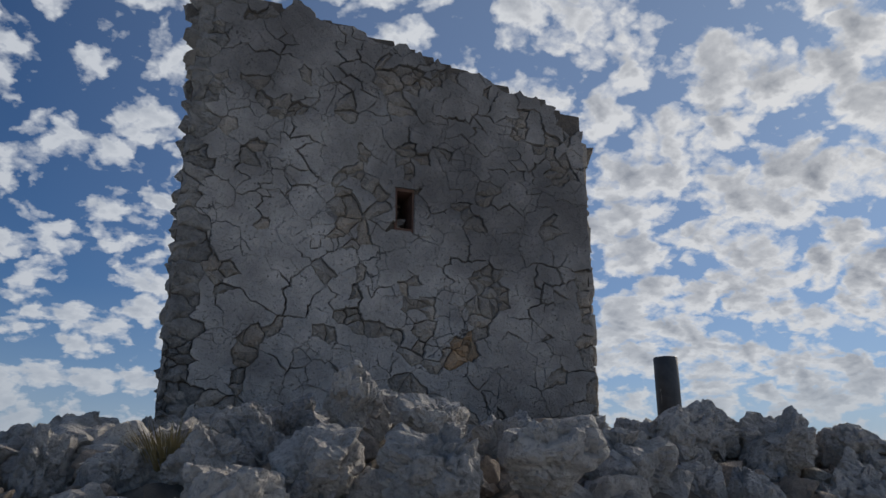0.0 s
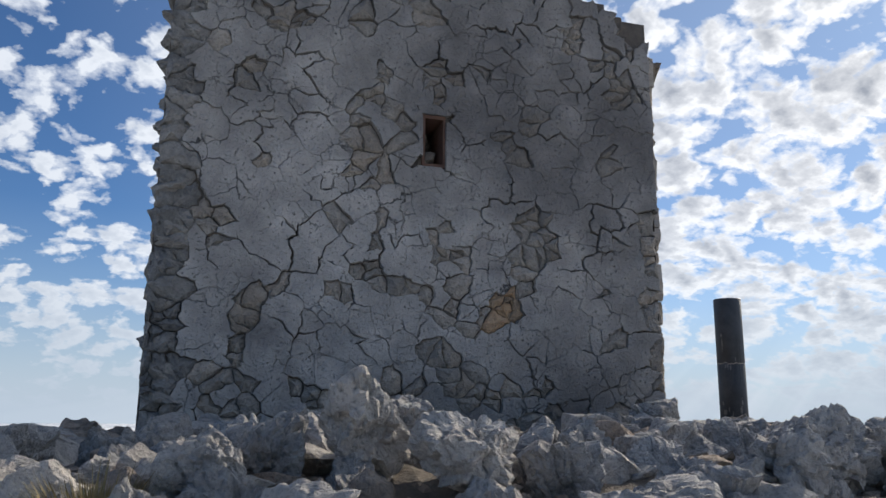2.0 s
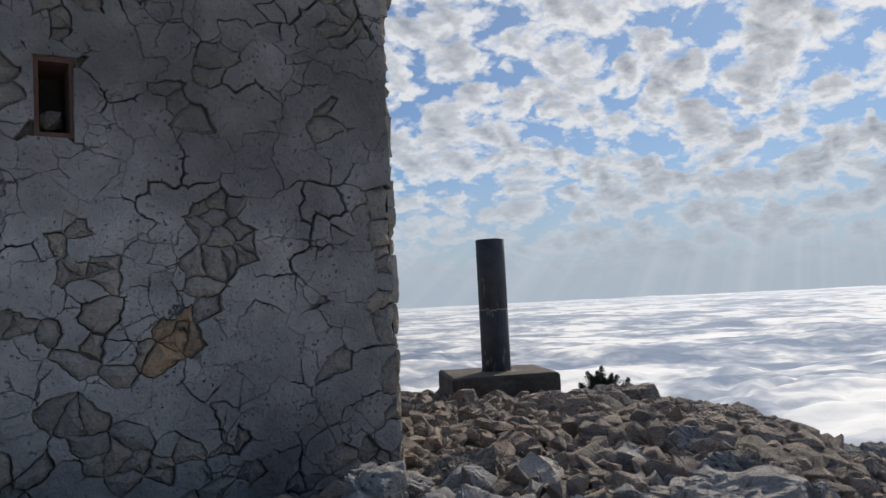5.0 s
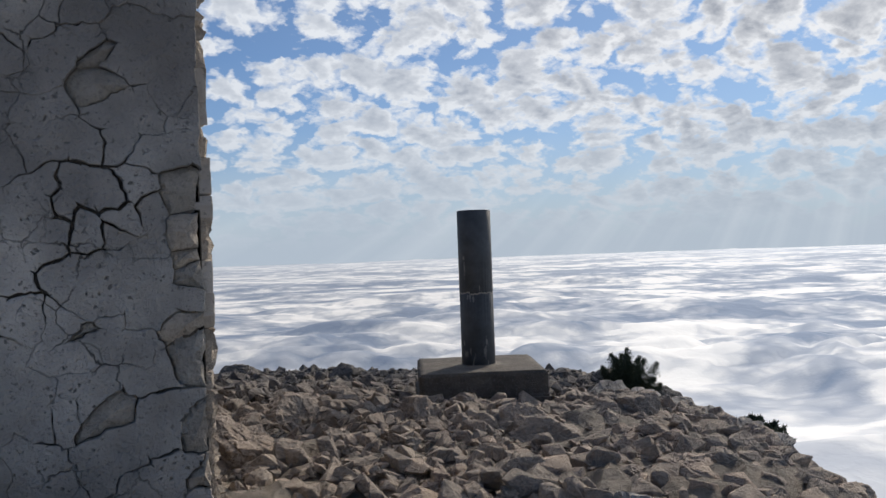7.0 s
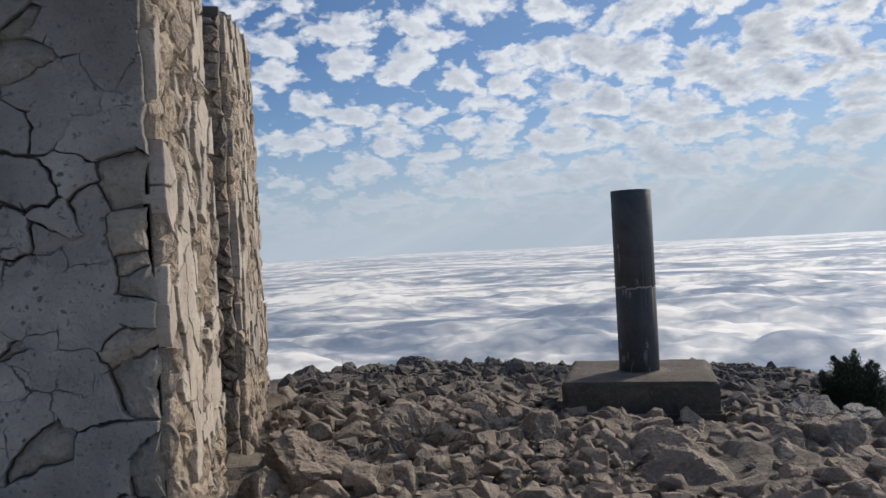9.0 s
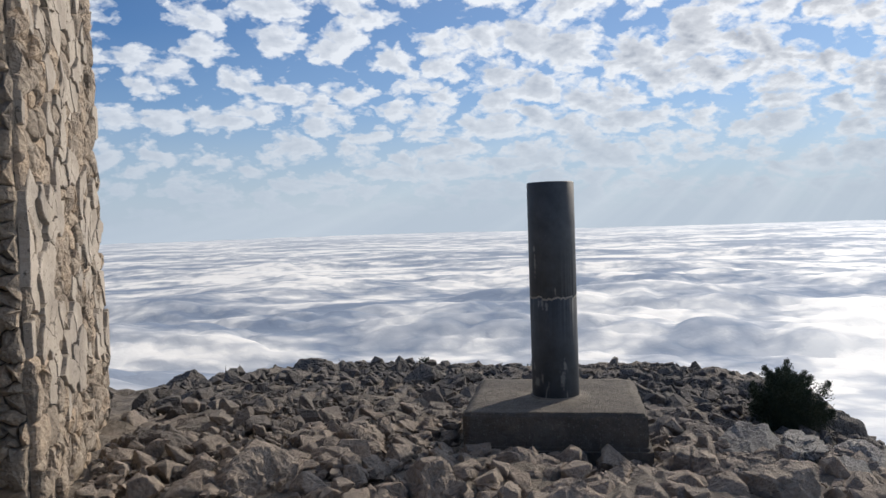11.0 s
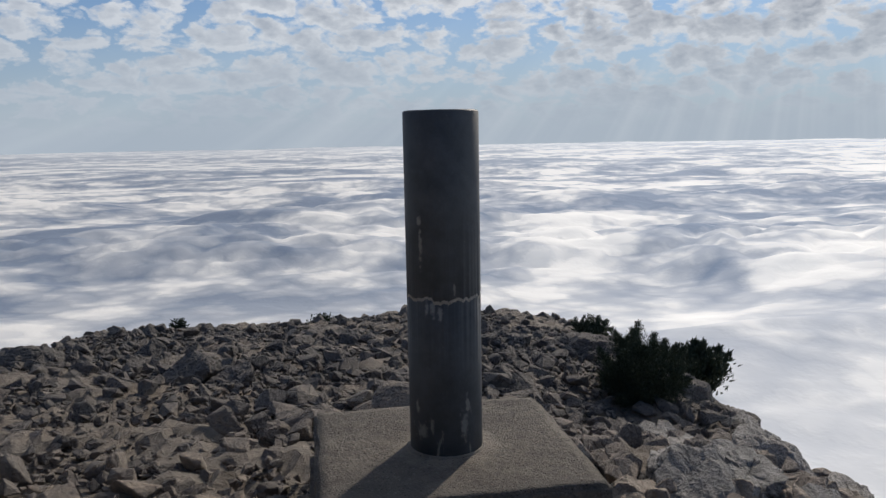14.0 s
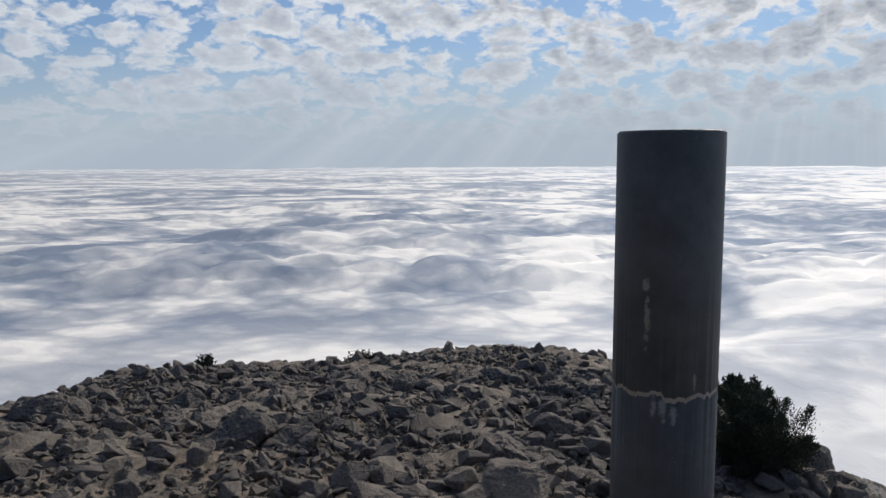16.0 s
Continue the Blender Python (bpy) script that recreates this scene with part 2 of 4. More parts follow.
def build_ground(n, bsdf):
    pos = n.add("ShaderNodeNewGeometry").outputs["Position"]
    big, mid, fine = n.noise(pos, 1.3, 3), n.noise(pos, 9, 7, 0.7), n.noise(pos, 60, 5, 0.7)
    col = n.mix(n.ramp(mid, (0.3, (0, 0, 0)), (0.7, (1, 1, 1))), (0.12, 0.106, 0.09), (0.27, 0.235, 0.196))
    col = n.mix(n.math("MULTIPLY", n.ramp(big, (0.45, (0, 0, 0)), (0.7, (1, 1, 1))), 0.5), col, (0.20, 0.155, 0.11))
    n.put(bsdf, "Base Color", col)
    relief(n, bsdf, n.math("ADD", mid, n.math("MULTIPLY", fine, 0.5)), 1.0, 0.04)


ground_mat = material("stony_ground", build_ground)


def build_concrete(n, bsdf):
    pos = n.add("ShaderNodeNewGeometry").outputs["Position"]
    big, mid, fine = n.noise(pos, 3.0, 5, 0.6), n.noise(pos, 22, 6, 0.7), n.noise(pos, 120, 4, 0.7)
    col = n.mix(n.ramp(big, (0.32, (0, 0, 0)), (0.68, (1, 1, 1))), (0.078, 0.069, 0.059), (0.165, 0.145, 0.122))
    col = n.mix(n.ramp(mid, (0.36, (0.7, 0.7, 0.7)), (0.54, (0, 0, 0))), col, (0.068, 0.062, 0.055))
    col = n.mix(n.ramp(fine, (0.62, (0, 0, 0)), (0.74, (0.32, 0.32, 0.32))), col, (0.34, 0.315, 0.27))
    flat = n.add("ShaderNodeMapping", Vector=pos, Scale=(1.0, 1.0, 0.0)).outputs[0]
    reach = n.add("ShaderNodeVectorMath", {"operation": "LENGTH"})
    n.put(reach, "0", flat)
    smear = n.math("ADD", reach.outputs["Value"], n.math("MULTIPLY", n.math("SUBTRACT", 0.5, n.noise(pos, 9, 4, 0.6)), 0.30))
    col = n.mix(n.ramp(smear, (0.15, (0.75, 0.75, 0.75)), (0.25, (0, 0, 0))), col, (0.24, 0.215, 0.18))
    grit = n.add("ShaderNodeTexVoronoi", {"feature": "F1"}, Vector=pos, Scale=85.0)
    pick = n.add("ShaderNodeSeparateXYZ", Vector=grit.outputs["Color"]).outputs
    bead = n.math("MULTIPLY", n.ramp(grit.outputs["Distance"], (0.25, (1, 1, 1)), (0.5, (0, 0, 0))), n.ramp(pick[0], (0.70, (0, 0, 0)), (0.72, (0.26, 0.26, 0.26))))
    col = n.mix(bead, col, n.mix(pick[1], (0.26, 0.17, 0.14), (0.36, 0.35, 0.33)))      # pebbles showing in the worn face
    hole = n.math("MULTIPLY", n.ramp(grit.outputs["Distance"], (0.2, (1, 1, 1)), (0.4, (0, 0, 0))), n.ramp(pick[2], (0.90, (0, 0, 0)), (0.92, (1, 1, 1))))
    col = n.mix(n.math("MULTIPLY", hole, 0.7), col, (0.045, 0.04, 0.036))
    n.put(bsdf, "Base Color", col)
    lumps = n.math("ADD", n.math("MULTIPLY", bead, 0.8), n.math("MULTIPLY", fine, 0.5))
    relief(n, bsdf, n.math("SUBTRACT", n.math("ADD", n.math("MULTIPLY", mid, 1.2), lumps), hole), 0.9, 0.012)


concrete_mat = material("weathered_concrete", build_concrete)


# scuffs and runs on the pillar: bearing in degrees, height, half width, half height
PILLAR_SCUFFS = ((-159, 0.80, 0.010, 0.075), (-161, 0.90, 0.012, 0.02), (-150, 0.575, 0.010, 0.035), (-140, 0.578, 0.012, 0.04),
                 (-129, 0.56, 0.012, 0.03), (-94, 0.12, 0.02, 0.07), (-163, 0.10, 0.03, 0.04), (-145, 0.13, 0.012, 0.04), (-88, 0.20, 0.012, 0.05),
                 (-107, 0.655, 0.005, 0.04), (-172, 0.19, 0.012, 0.03))


def build_pillar(n, bsdf):
    pos = n.add("ShaderNodeNewGeometry").outputs["Position"]
    long = n.add("ShaderNodeMapping", Vector=pos, Scale=(1.0, 1.0, 0.22)).outputs[0]
    streak, mid, fine = n.noise(long, 26, 5, 0.6), n.noise(pos, 12, 5, 0.65), n.noise(pos, 110, 4, 0.7)
    z = n.add("ShaderNodeSeparateXYZ", Vector=pos).outputs[2]
    blot = n.noise(pos, 5.0, 7, 0.7)
    col = n.mix(n.ramp(n.math("ADD", n.math("MULTIPLY", mid, 0.4), n.math("MULTIPLY", blot, 0.6)), (0.36, (0, 0, 0)), (0.64, (1, 1, 1))), (0.024, 0.030, 0.037), (0.062, 0.071, 0.081))
    foot = n.ramp(z, (0.0, (0.11, 0.11, 0.11)), (0.16, (0.05, 0.05, 0.05)), (0.26, (0, 0, 0)))
    worn = n.math("ADD", streak, foot)
    col = n.mix(n.ramp(worn, (0.71, (0, 0, 0)), (0.78, (0.6, 0.6, 0.6))), col, (0.34, 0.34, 0.33))
    col = n.mix(n.ramp(fine, (0.66, (0, 0, 0)), (0.74, (0.3, 0.3, 0.3))), col, (0.30, 0.30, 0.30))
    n.put(bsdf, "Base Color", col)
    ragged = n.noise(pos, 55, 5, 0.7)
    for turned, up, wide, high in PILLAR_SCUFFS:
        a = math.radians(turned)
        off = n.add("ShaderNodeVectorMath", {"operation": "SUBTRACT"})
        n.put(off, "0", pos)
        n.put(off, "1", (0.142 * math.cos(a), 0.142 * math.sin(a), up))
        size = n.add("ShaderNodeVectorMath", {"operation": "MULTIPLY"})
        n.put(size, "0", off.outputs[0])
        n.put(size, "1", (1 / wide, 1 / wide, 1 / high))
        span = n.add("ShaderNodeVectorMath", {"operation": "LENGTH"})
        n.put(span, "0", size.outputs[0])
        away = n.math("ADD", span.outputs["Value"], n.math("MULTIPLY", n.math("SUBTRACT", 0.5, ragged), 3.2))
        col = n.mix(n.ramp(away, (0.4, (0.5, 0.5, 0.5)), (0.95, (0, 0, 0))), col, (0.30, 0.30, 0.29))
    n.put(bsdf, "Base Color", col)
    n.put(bsdf, "Roughness", n.math("ADD", 0.5, n.math("MULTIPLY", mid, 0.25)))
    relief(n, bsdf, n.math("ADD", mid, n.math("MULTIPLY", fine, 0.3)), 0.35, 0.006)


pillar_mat = material("dark_grey_paint", build_pillar, 0.55)


def plain(name, a, b, scale, rough=0.9, strength=0.6, distance=0.01):
    def build(n, bsdf):
        pos = n.add("ShaderNodeNewGeometry").outputs["Position"]
        mid, fine = n.noise(pos, scale, 5, 0.65), n.noise(pos, scale * 8, 4, 0.7)
        n.put(bsdf, "Base Color", n.mix(mid, a, b))
        relief(n, bsdf, n.math("ADD", mid, n.math("MULTIPLY", fine, 0.4)), strength, distance)
    return material(name, build, rough)


joint_mat = plain("pale_mortar", (0.20, 0.19, 0.17), (0.42, 0.39, 0.34), 40)
brick_mat = plain("terracotta", (0.085, 0.045, 0.033), (0.17, 0.095, 0.065), 18)
bark_mat = plain("bark", (0.07, 0.055, 0.04), (0.16, 0.13, 0.10), 30)
juniper_mat = plain("juniper_green", (0.022, 0.034, 0.018), (0.052, 0.068, 0.034), 9, 0.75)
straw_mat = plain("dry_grass", (0.16, 0.13, 0.06), (0.34, 0.27, 0.12), 12, 0.8)


def build_cloud(n, bsdf):
    pos = n.add("ShaderNodeNewGeometry").outputs["Position"]
    band = n.add("ShaderNodeMapping", Rotation=(0, 0, 0.49), Scale=(0.66, 1.0, 0.0), Vector=pos).outputs[0]
    wide, mid = n.noise(band, 0.0033, 4, 0.55, 0.4), n.noise(band, 0.013, 3, 0.5, 0.3)
    bent = n.add("ShaderNodeVectorMath", {"operation": "MULTIPLY_ADD"})
    n.put(bent, "0", n.add("ShaderNodeTexNoise", Vector=pos, Scale=0.03, Detail=5.0, Roughness=0.6).outputs["Color"])
    n.put(bent, "1", (30.0, 30.0, 0.0))
    n.put(bent, "2", pos)
    heap = n.add("ShaderNodeTexVoronoi", {"feature": "SMOOTH_F1", "voronoi_dimensions": "2D"}, Vector=bent.outputs[0], Scale=0.012, Smoothness=0.4).outputs["Distance"]
    tuft_of = n.add("ShaderNodeTexVoronoi", {"feature": "SMOOTH_F1", "voronoi_dimensions": "2D"}, Vector=bent.outputs[0], Scale=0.031, Smoothness=0.35).outputs["Distance"]
    curl = n.add("ShaderNodeTexVoronoi", {"feature": "SMOOTH_F1", "voronoi_dimensions": "2D"}, Vector=bent.outputs[0], Scale=0.085, Smoothness=0.35).outputs["Distance"]
    heap = n.math("ADD", n.math("MULTIPLY", heap, 0.5), n.math("ADD", n.math("MULTIPLY", tuft_of, 0.32), n.math("MULTIPLY", curl, 0.18)))
    tone = n.math("ADD", n.math("MULTIPLY", wide, 0.50), n.math("ADD", n.math("MULTIPLY", mid, 0.16), n.math("MULTIPLY", n.math("SUBTRACT", 0.90, heap), 0.34)))
    # blue-grey patches: shadows of higher clouds and shaded hollows painted into the colour
    col = n.mix(n.ramp(tone, (0.425, (0, 0, 0)), (0.49, (0.36, 0.36, 0.36)), (0.56, (1, 1, 1))), (0.235, 0.30, 0.415), (0.96, 0.955, 0.945))
    reach = n.add("ShaderNodeVectorMath", {"operation": "LENGTH"})
    n.put(reach, "0", pos)
    col = n.mix(n.ramp(n.math("DIVIDE", reach.outputs["Value"], 500.0), (0.22, (0.8, 0.8, 0.8)), (0.75, (0, 0, 0))), col, (0.93, 0.93, 0.93))      # fog rising against the slope
    col = n.mix(n.ramp(n.math("DIVIDE", reach.outputs["Value"], 5000.0), (0.2, (0, 0, 0)), (0.85, (0.6, 0.6, 0.6))), col, (0.74, 0.79, 0.85))      # distance haze painted into the colour, paler further out
    n.put(bsdf, "Base Color", n.mix(1.0, col, (0.52, 0.52, 0.52), "MULTIPLY"))
    line = n.add("ShaderNodeVectorMath", {"operation": "NORMALIZE"})
    n.put(line, "0", pos)
    sunward = n.add("ShaderNodeVectorMath", {"operation": "DOT_PRODUCT"})
    n.put(sunward, "0", line.outputs[0])
    n.put(sunward, "1", (math.sin(radians(SUN_AZ)), math.cos(radians(SUN_AZ)), 0.0))
    n.put(bsdf, "Emission Color", n.mix(1.0, col, (1.0, 0.985, 0.96), "MULTIPLY"))      # added glow standing in for sunlight scattered through the cloud tops, brighter sunward
    n.put(bsdf, "Emission Strength", n.ramp(sunward.outputs["Value"], (0.45, (0.36, 0.36, 0.36)), (0.80, (0.45, 0.45, 0.45)), (0.90, (0.56, 0.56, 0.56)), (1.0, (0.74, 0.74, 0.74))))
    relief(n, bsdf, n.math("SUBTRACT", n.math("MULTIPLY", mid, 0.3), n.math("MULTIPLY", heap, 0.6)), 0.3, 16.0)


cloud_mat = material("cloud_white", build_cloud, 1.0)


# ---- helpers for shapes ----
rng = np.random.default_rng(7)


def hash3(i, j, k):
    h = (i * 374761393 + j * 668265263 + k * 2147483647 // 7) & 0xFFFFFFFF
    h = ((h ^ (h >> 13)) * 1274126177) & 0xFFFFFFFF
    return ((h ^ (h >> 16)) & 0xFFFF) / 65535.0


def vnoise(p):
    """Smooth noise, -1 to 1, of points (n, 3)."""
    q = np.floor(p).astype(np.int64)
    f = p - q
    f = f * f * f * (f * (f * 6 - 15) + 10)
    out = 0.0
    for a in (0, 1):
        for b in (0, 1):
            for c in (0, 1):
                w = (f[:, 0] if a else 1 - f[:, 0]) * (f[:, 1] if b else 1 - f[:, 1]) * (f[:, 2] if c else 1 - f[:, 2])
                out = out + w * hash3(q[:, 0] + a, q[:, 1] + b, q[:, 2] + c)
    return out * 2 - 1


def fbm(p, octaves=4, gain=0.5):
    out, amp = 0.0, 1.0
    for o in range(octaves):
        out = out + amp * vnoise(p * (2.03 ** o) + 17.3 * o)
        amp *= gain
    return out


def mesh_of(name, verts, faces, mat, smooth=False):
    me = bpy.data.meshes.new(name)
    me.from_pydata(np.asarray(verts, float).reshape(-1, 3).tolist() if not isinstance(verts, list) else verts, [],
                   faces.tolist() if isinstance(faces, np.ndarray) else faces)
    me.materials.append(mat)
    if smooth:
        me.polygons.foreach_set("use_smooth", np.ones(len(me.polygons), bool))
    me.update()
    return me


def child(ob, parent):
    ob.parent = parent
    return ob


def part(name, bm, mat, parent, label=""):
    me = bpy.data.meshes.new(name)
    bm.to_mesh(me)
    bm.free()
    me.materials.append(mat)
    ob = child(new(name, me), parent)
    return tagged(ob, label) if label else ob


def softpos(a, k):
    return 0.5 * (a + np.sqrt(a * a + k * k))


def ground_z(x, y):
    """Height of the summit's ground, smooth."""
    x, y = np.asarray(x, float), np.asarray(y, float)
    plane = -0.194 - 0.110 * x - 0.093 * y
    z = plane - softpos(plane - 0.0, 0.2)
    z = z - 0.56 * softpos(-5.05 - y, 0.35)
    z = z - 1.323 * softpos(0.826 * x - 0.564 * y - 2.199, 0.5)
    rim = np.clip(4.403 + (x + 2.6) * 1.415, 1.6, 8.0)
    z = z - 0.918 * softpos(y - rim, 0.8)
    z = z - 0.25 * np.exp(-((x - 2.5) ** 2 + (y - 1.15) ** 2) / 0.8)
    z = z + 0.138 * np.exp(-((x - 4.35) ** 2 + (y - 6.65) ** 2) / 1.7)
    z = z - 0.55 * softpos(-6.3 - x, 0.6)
    return z


# ---- ground, one sheet down to below the clouds ----
def spread(lo, hi, step, far):
    mid = np.arange(lo, hi + step / 2, step)
    out, d, s = [], 0.0, step
    while d < far:
        s *= 1.12
        d += s
        out.append(d)
    out = np.array(out)
    return np.concatenate([lo - out[::-1], mid, hi + out])


gx, gy = spread(-8.0, 9.0, 0.068, 160.0), spread(-9.5, 10.0, 0.068, 160.0)
X, Y = np.meshgrid(gx, gy)
P = np.stack([X.ravel(), Y.ravel(), np.zeros(X.size)], 1)
rough = 0.07 * fbm(P * 1.3, 3) + 0.05 * (1 - np.abs(fbm(P * 3.1 + 5, 3))) + 0.030 * fbm(P * 8.0, 3, 0.6)
Z = np.maximum(ground_z(P[:, 0], P[:, 1]), -75 + 0 * X.ravel()) + rough - 0.04
nx, ny = len(gx), len(gy)
idx = np.arange(nx * ny).reshape(ny, nx)
quads = np.stack([idx[:-1, :-1], idx[:-1, 1:], idx[1:, 1:], idx[1:, :-1]], -1).reshape(-1, 4)
P[:, 2] = Z
ground = tagged(new("ground", mesh_of("ground", P, quads, ground_mat)), "stony beige limestone summit ground with loose gravel", "ground", kind="structure")


# ---- sea of clouds ----
def cloud_sea():
    radii = 60.0 * 1.0135 ** np.arange(0, 329)
    turns = np.linspace(0, 2 * math.pi, 660, endpoint=False)
    R, A = np.meshgrid(radii, turns, indexing="ij")
    x, y = (R * np.cos(A)).ravel(), (R * np.sin(A)).ravel()
    u, v = x * 0.88 - y * 0.47, x * 0.47 + y * 0.88
    far = R.ravel()
    p = np.stack([u / 190, v / 120, 0 * x], 1)
    p = p + 0.35 * np.stack([vnoise(p * 1.7 + 3), vnoise(p * 1.7 + 9), 0 * x], 1)
    h = 9.0 * fbm(p, 3, 0.42) + 11.0 * fbm(np.stack([u / 360, v / 115, 0 * x + 60], 1), 2)
    h = softpos(h + 5.0, 12.0) - 5.0
    puffs = np.abs(fbm(np.stack([u / 95, v / 60, 0 * x + 4], 1) + 0.3 * vnoise(p * 4)[:, None], 2))
    h = h + 15.0 * np.sqrt(puffs + 0.12) * np.clip(0.45 + 0.9 * vnoise(p * 0.7 + 31), 0, 1)
    small = np.abs(fbm(np.stack([u / 38, v / 27, 0 * x + 8], 1), 3))
    h = h + 8.0 * np.sqrt(small + 0.04) * np.clip(1.4 - far / 1000, 0, 1) * np.clip(0.5 + 1.2 * vnoise(p * 1.3 + 77), 0, 1)
    z = -69.0 + h * np.clip(1.1 - far / 2200, 0.30, 1) * np.clip((far - 70) / 380, 0.12, 1)
    n, m = R.shape
    i = np.arange(n * m).reshape(n, m)
    q = np.stack([i[:-1], i[1:], np.roll(i[1:], -1, 1), np.roll(i[:-1], -1, 1)], -1).reshape(-1, 4)
    me = mesh_of("cloud_sea", np.stack([x, y, z], 1), q, cloud_mat, True)
    return tagged(new("cloud_sea", me), "white rolling sea of clouds below the summit", "clouds", kind="structure")


cloud_sea()


# ---- rocks ----
def ico(level):
    bm = bmesh.new()
    bmesh.ops.create_icosphere(bm, subdivisions=level, radius=1.0)
    bm.verts.ensure_lookup_table()
    v = np.array([w.co[:] for w in bm.verts])
    f = np.array([[w.index for w in t.verts] for t in bm.faces])
    bm.free()
    return v, f


BALL = ico(5)


def rock_shape(level, corners=14, grain=0.05):
    """An angular broken stone of about unit radius: level sets how finely its faces are worked."""
    pts = rng.normal(size=(corners, 3))
    pts /= np.linalg.norm(pts, axis=1)[:, None]
    pts *= rng.uniform(0.75, 1.1, corners)[:, None] * rng.uniform(0.75, 1.2, 3) * np.array([1, 1, 0.66])
    bm = bmesh.new()
    for q in pts:
        bm.verts.new(q)
    done = bmesh.ops.convex_hull(bm, input=bm.verts[:])
    bmesh.ops.delete(bm, geom=list({g for g in done["geom_interior"] + done["geom_unused"] if isinstance(g, bmesh.types.BMVert)}), context="VERTS")
    if level > 1:
        bmesh.ops.bevel(bm, geom=bm.edges[:], offset=0.035, segments=1, affect="EDGES")
        bmesh.ops.triangulate(bm, faces=bm.faces[:])
    if level > 2:
        for _ in range(level - 2):
            long = [e for e in bm.edges if e.calc_length() > 0.16]
            bmesh.ops.subdivide_edges(bm, edges=long, cuts=2)
            bmesh.ops.triangulate(bm, faces=bm.faces[:])
    bm.verts.ensure_lookup_table()
    bm.normal_update()
    v = np.array([w.co[:] for w in bm.verts])
    nrm = np.array([w.normal[:] for w in bm.verts])
    f = np.array([[w.index for w in t.verts] for t in bm.faces if len(t.verts) == 3])
    bm.free()
    if level > 2:
        off = rng.uniform(0, 50, 3)
        seam = np.exp(-np.abs(vnoise(v * np.array([1.3, 1.3, 3.4]) + off)) * 16)
        v = v + nrm * (grain * fbm(v * 2.2 + off, 2) + grain * 0.7 * fbm(v * 7 + off, 3) - grain * 1.5 * seam)[:, None]
    return v, f


def crag_shape(planes, chip, cleft):
    """A block of broken karst rock: cut by a few great planes, chipped in small facets, split by clefts."""
    d, f = BALL
    n = rng.normal(size=(planes, 3)) * np.array([1, 1, 0.8])
    n /= np.linalg.norm(n, axis=1)[:, None]
    r = np.where(d @ n.T > 0.12, rng.uniform(0.58, 0.95, planes) / np.maximum(d @ n.T, 0.12), 9.0).min(1)
    v = d * np.minimum(r, 1.25)[:, None]
    for count, depth in ((46, chip), (190, chip * 0.45)):
        at = rng.normal(size=(count, 3))
        at /= np.linalg.norm(at, axis=1)[:, None]
        own = np.argmax(d @ at.T, 1)
        slope, step = rng.normal(size=(count, 3)), rng.normal(size=count)
        v = v + d * (depth * (0.45 * step[own] + ((d - at[own]) * slope[own]).sum(1) * math.sqrt(count) * 0.22))[:, None]
    off, tilt = rng.uniform(0, 50, 3), np.array(Euler((rng.uniform(-0.5, 0.5), rng.uniform(-0.5, 0.5), rng.uniform(0, 3))).to_matrix())
    seam = np.exp(-np.abs(vnoise((v @ tilt.T) * np.array([2.6, 1.1, 0.6]) + off)) * 15) + 0.6 * np.exp(-np.abs(vnoise((v @ tilt) * np.array([0.7, 1.2, 3.6]) + off + 9)) * 17)
    v = v - d * (cleft * seam)[:, None] + d * (0.018 * fbm(v * 9 + off, 2))[:, None]
    return v * np.array([1, 1, 0.8]), f


def turn(yaw, tip, lean):
    return np.array(Euler((tip, lean, yaw)).to_matrix())


def on_path(x, y):
    """Distance from the trodden line."""
    px = np.array([-5.56, -5.3, -4.68, -3.14, -1.85, -1.75, -1.6, -1.6])
    py = np.array([-8.0, -7.2, -6.46, -5.83, -4.74, -4.0, -2.9, -1.4])
    return np.hypot(x - px, y - py).min()


SLAB_TURN = -23.2


def blocked(x, y, r):
    if -5.85 - r * 0.3 < x < -2.62 + r * 0.5 and -3.08 - r * 0.5 < y < 1.1 + r * 0.5:
        return True
    if math.hypot(x + 0.55, y + 1.92) < 0.30:
        return True
    a = radians(-SLAB_TURN)
    u, v = x * math.cos(a) - y * math.sin(a), x * math.sin(a) + y * math.cos(a)
    return abs(u) < 0.53 + r * 0.75 and abs(v) < 0.47 + r * 0.75


shapes_big = [mesh_of("boulder", *crag_shape(int(rng.integers(9, 14)), 0.06, 0.07), rock_mat) for _ in range(18)]
ledge_mat = material("bedded_ledge", limestone((0.37, 0.355, 0.335), (0.175, 0.168, 0.158), (0.30, 0.25, 0.20), 0.4))
shapes_ledge = [mesh_of("ledge_rock", *crag_shape(int(rng.integers(10, 16)), 0.07, 0.17), ledge_mat) for _ in range(8)]
shapes_grey = [mesh_of("outcrop_rock", *crag_shape(int(rng.integers(10, 16)), 0.10, 0.20), outcrop_mat) for _ in range(18)]
tops = {me.name: np.array([v.co[:] for v in me.vertices]) for me in shapes_big + shapes_grey + shapes_ledge}
rocks = 0


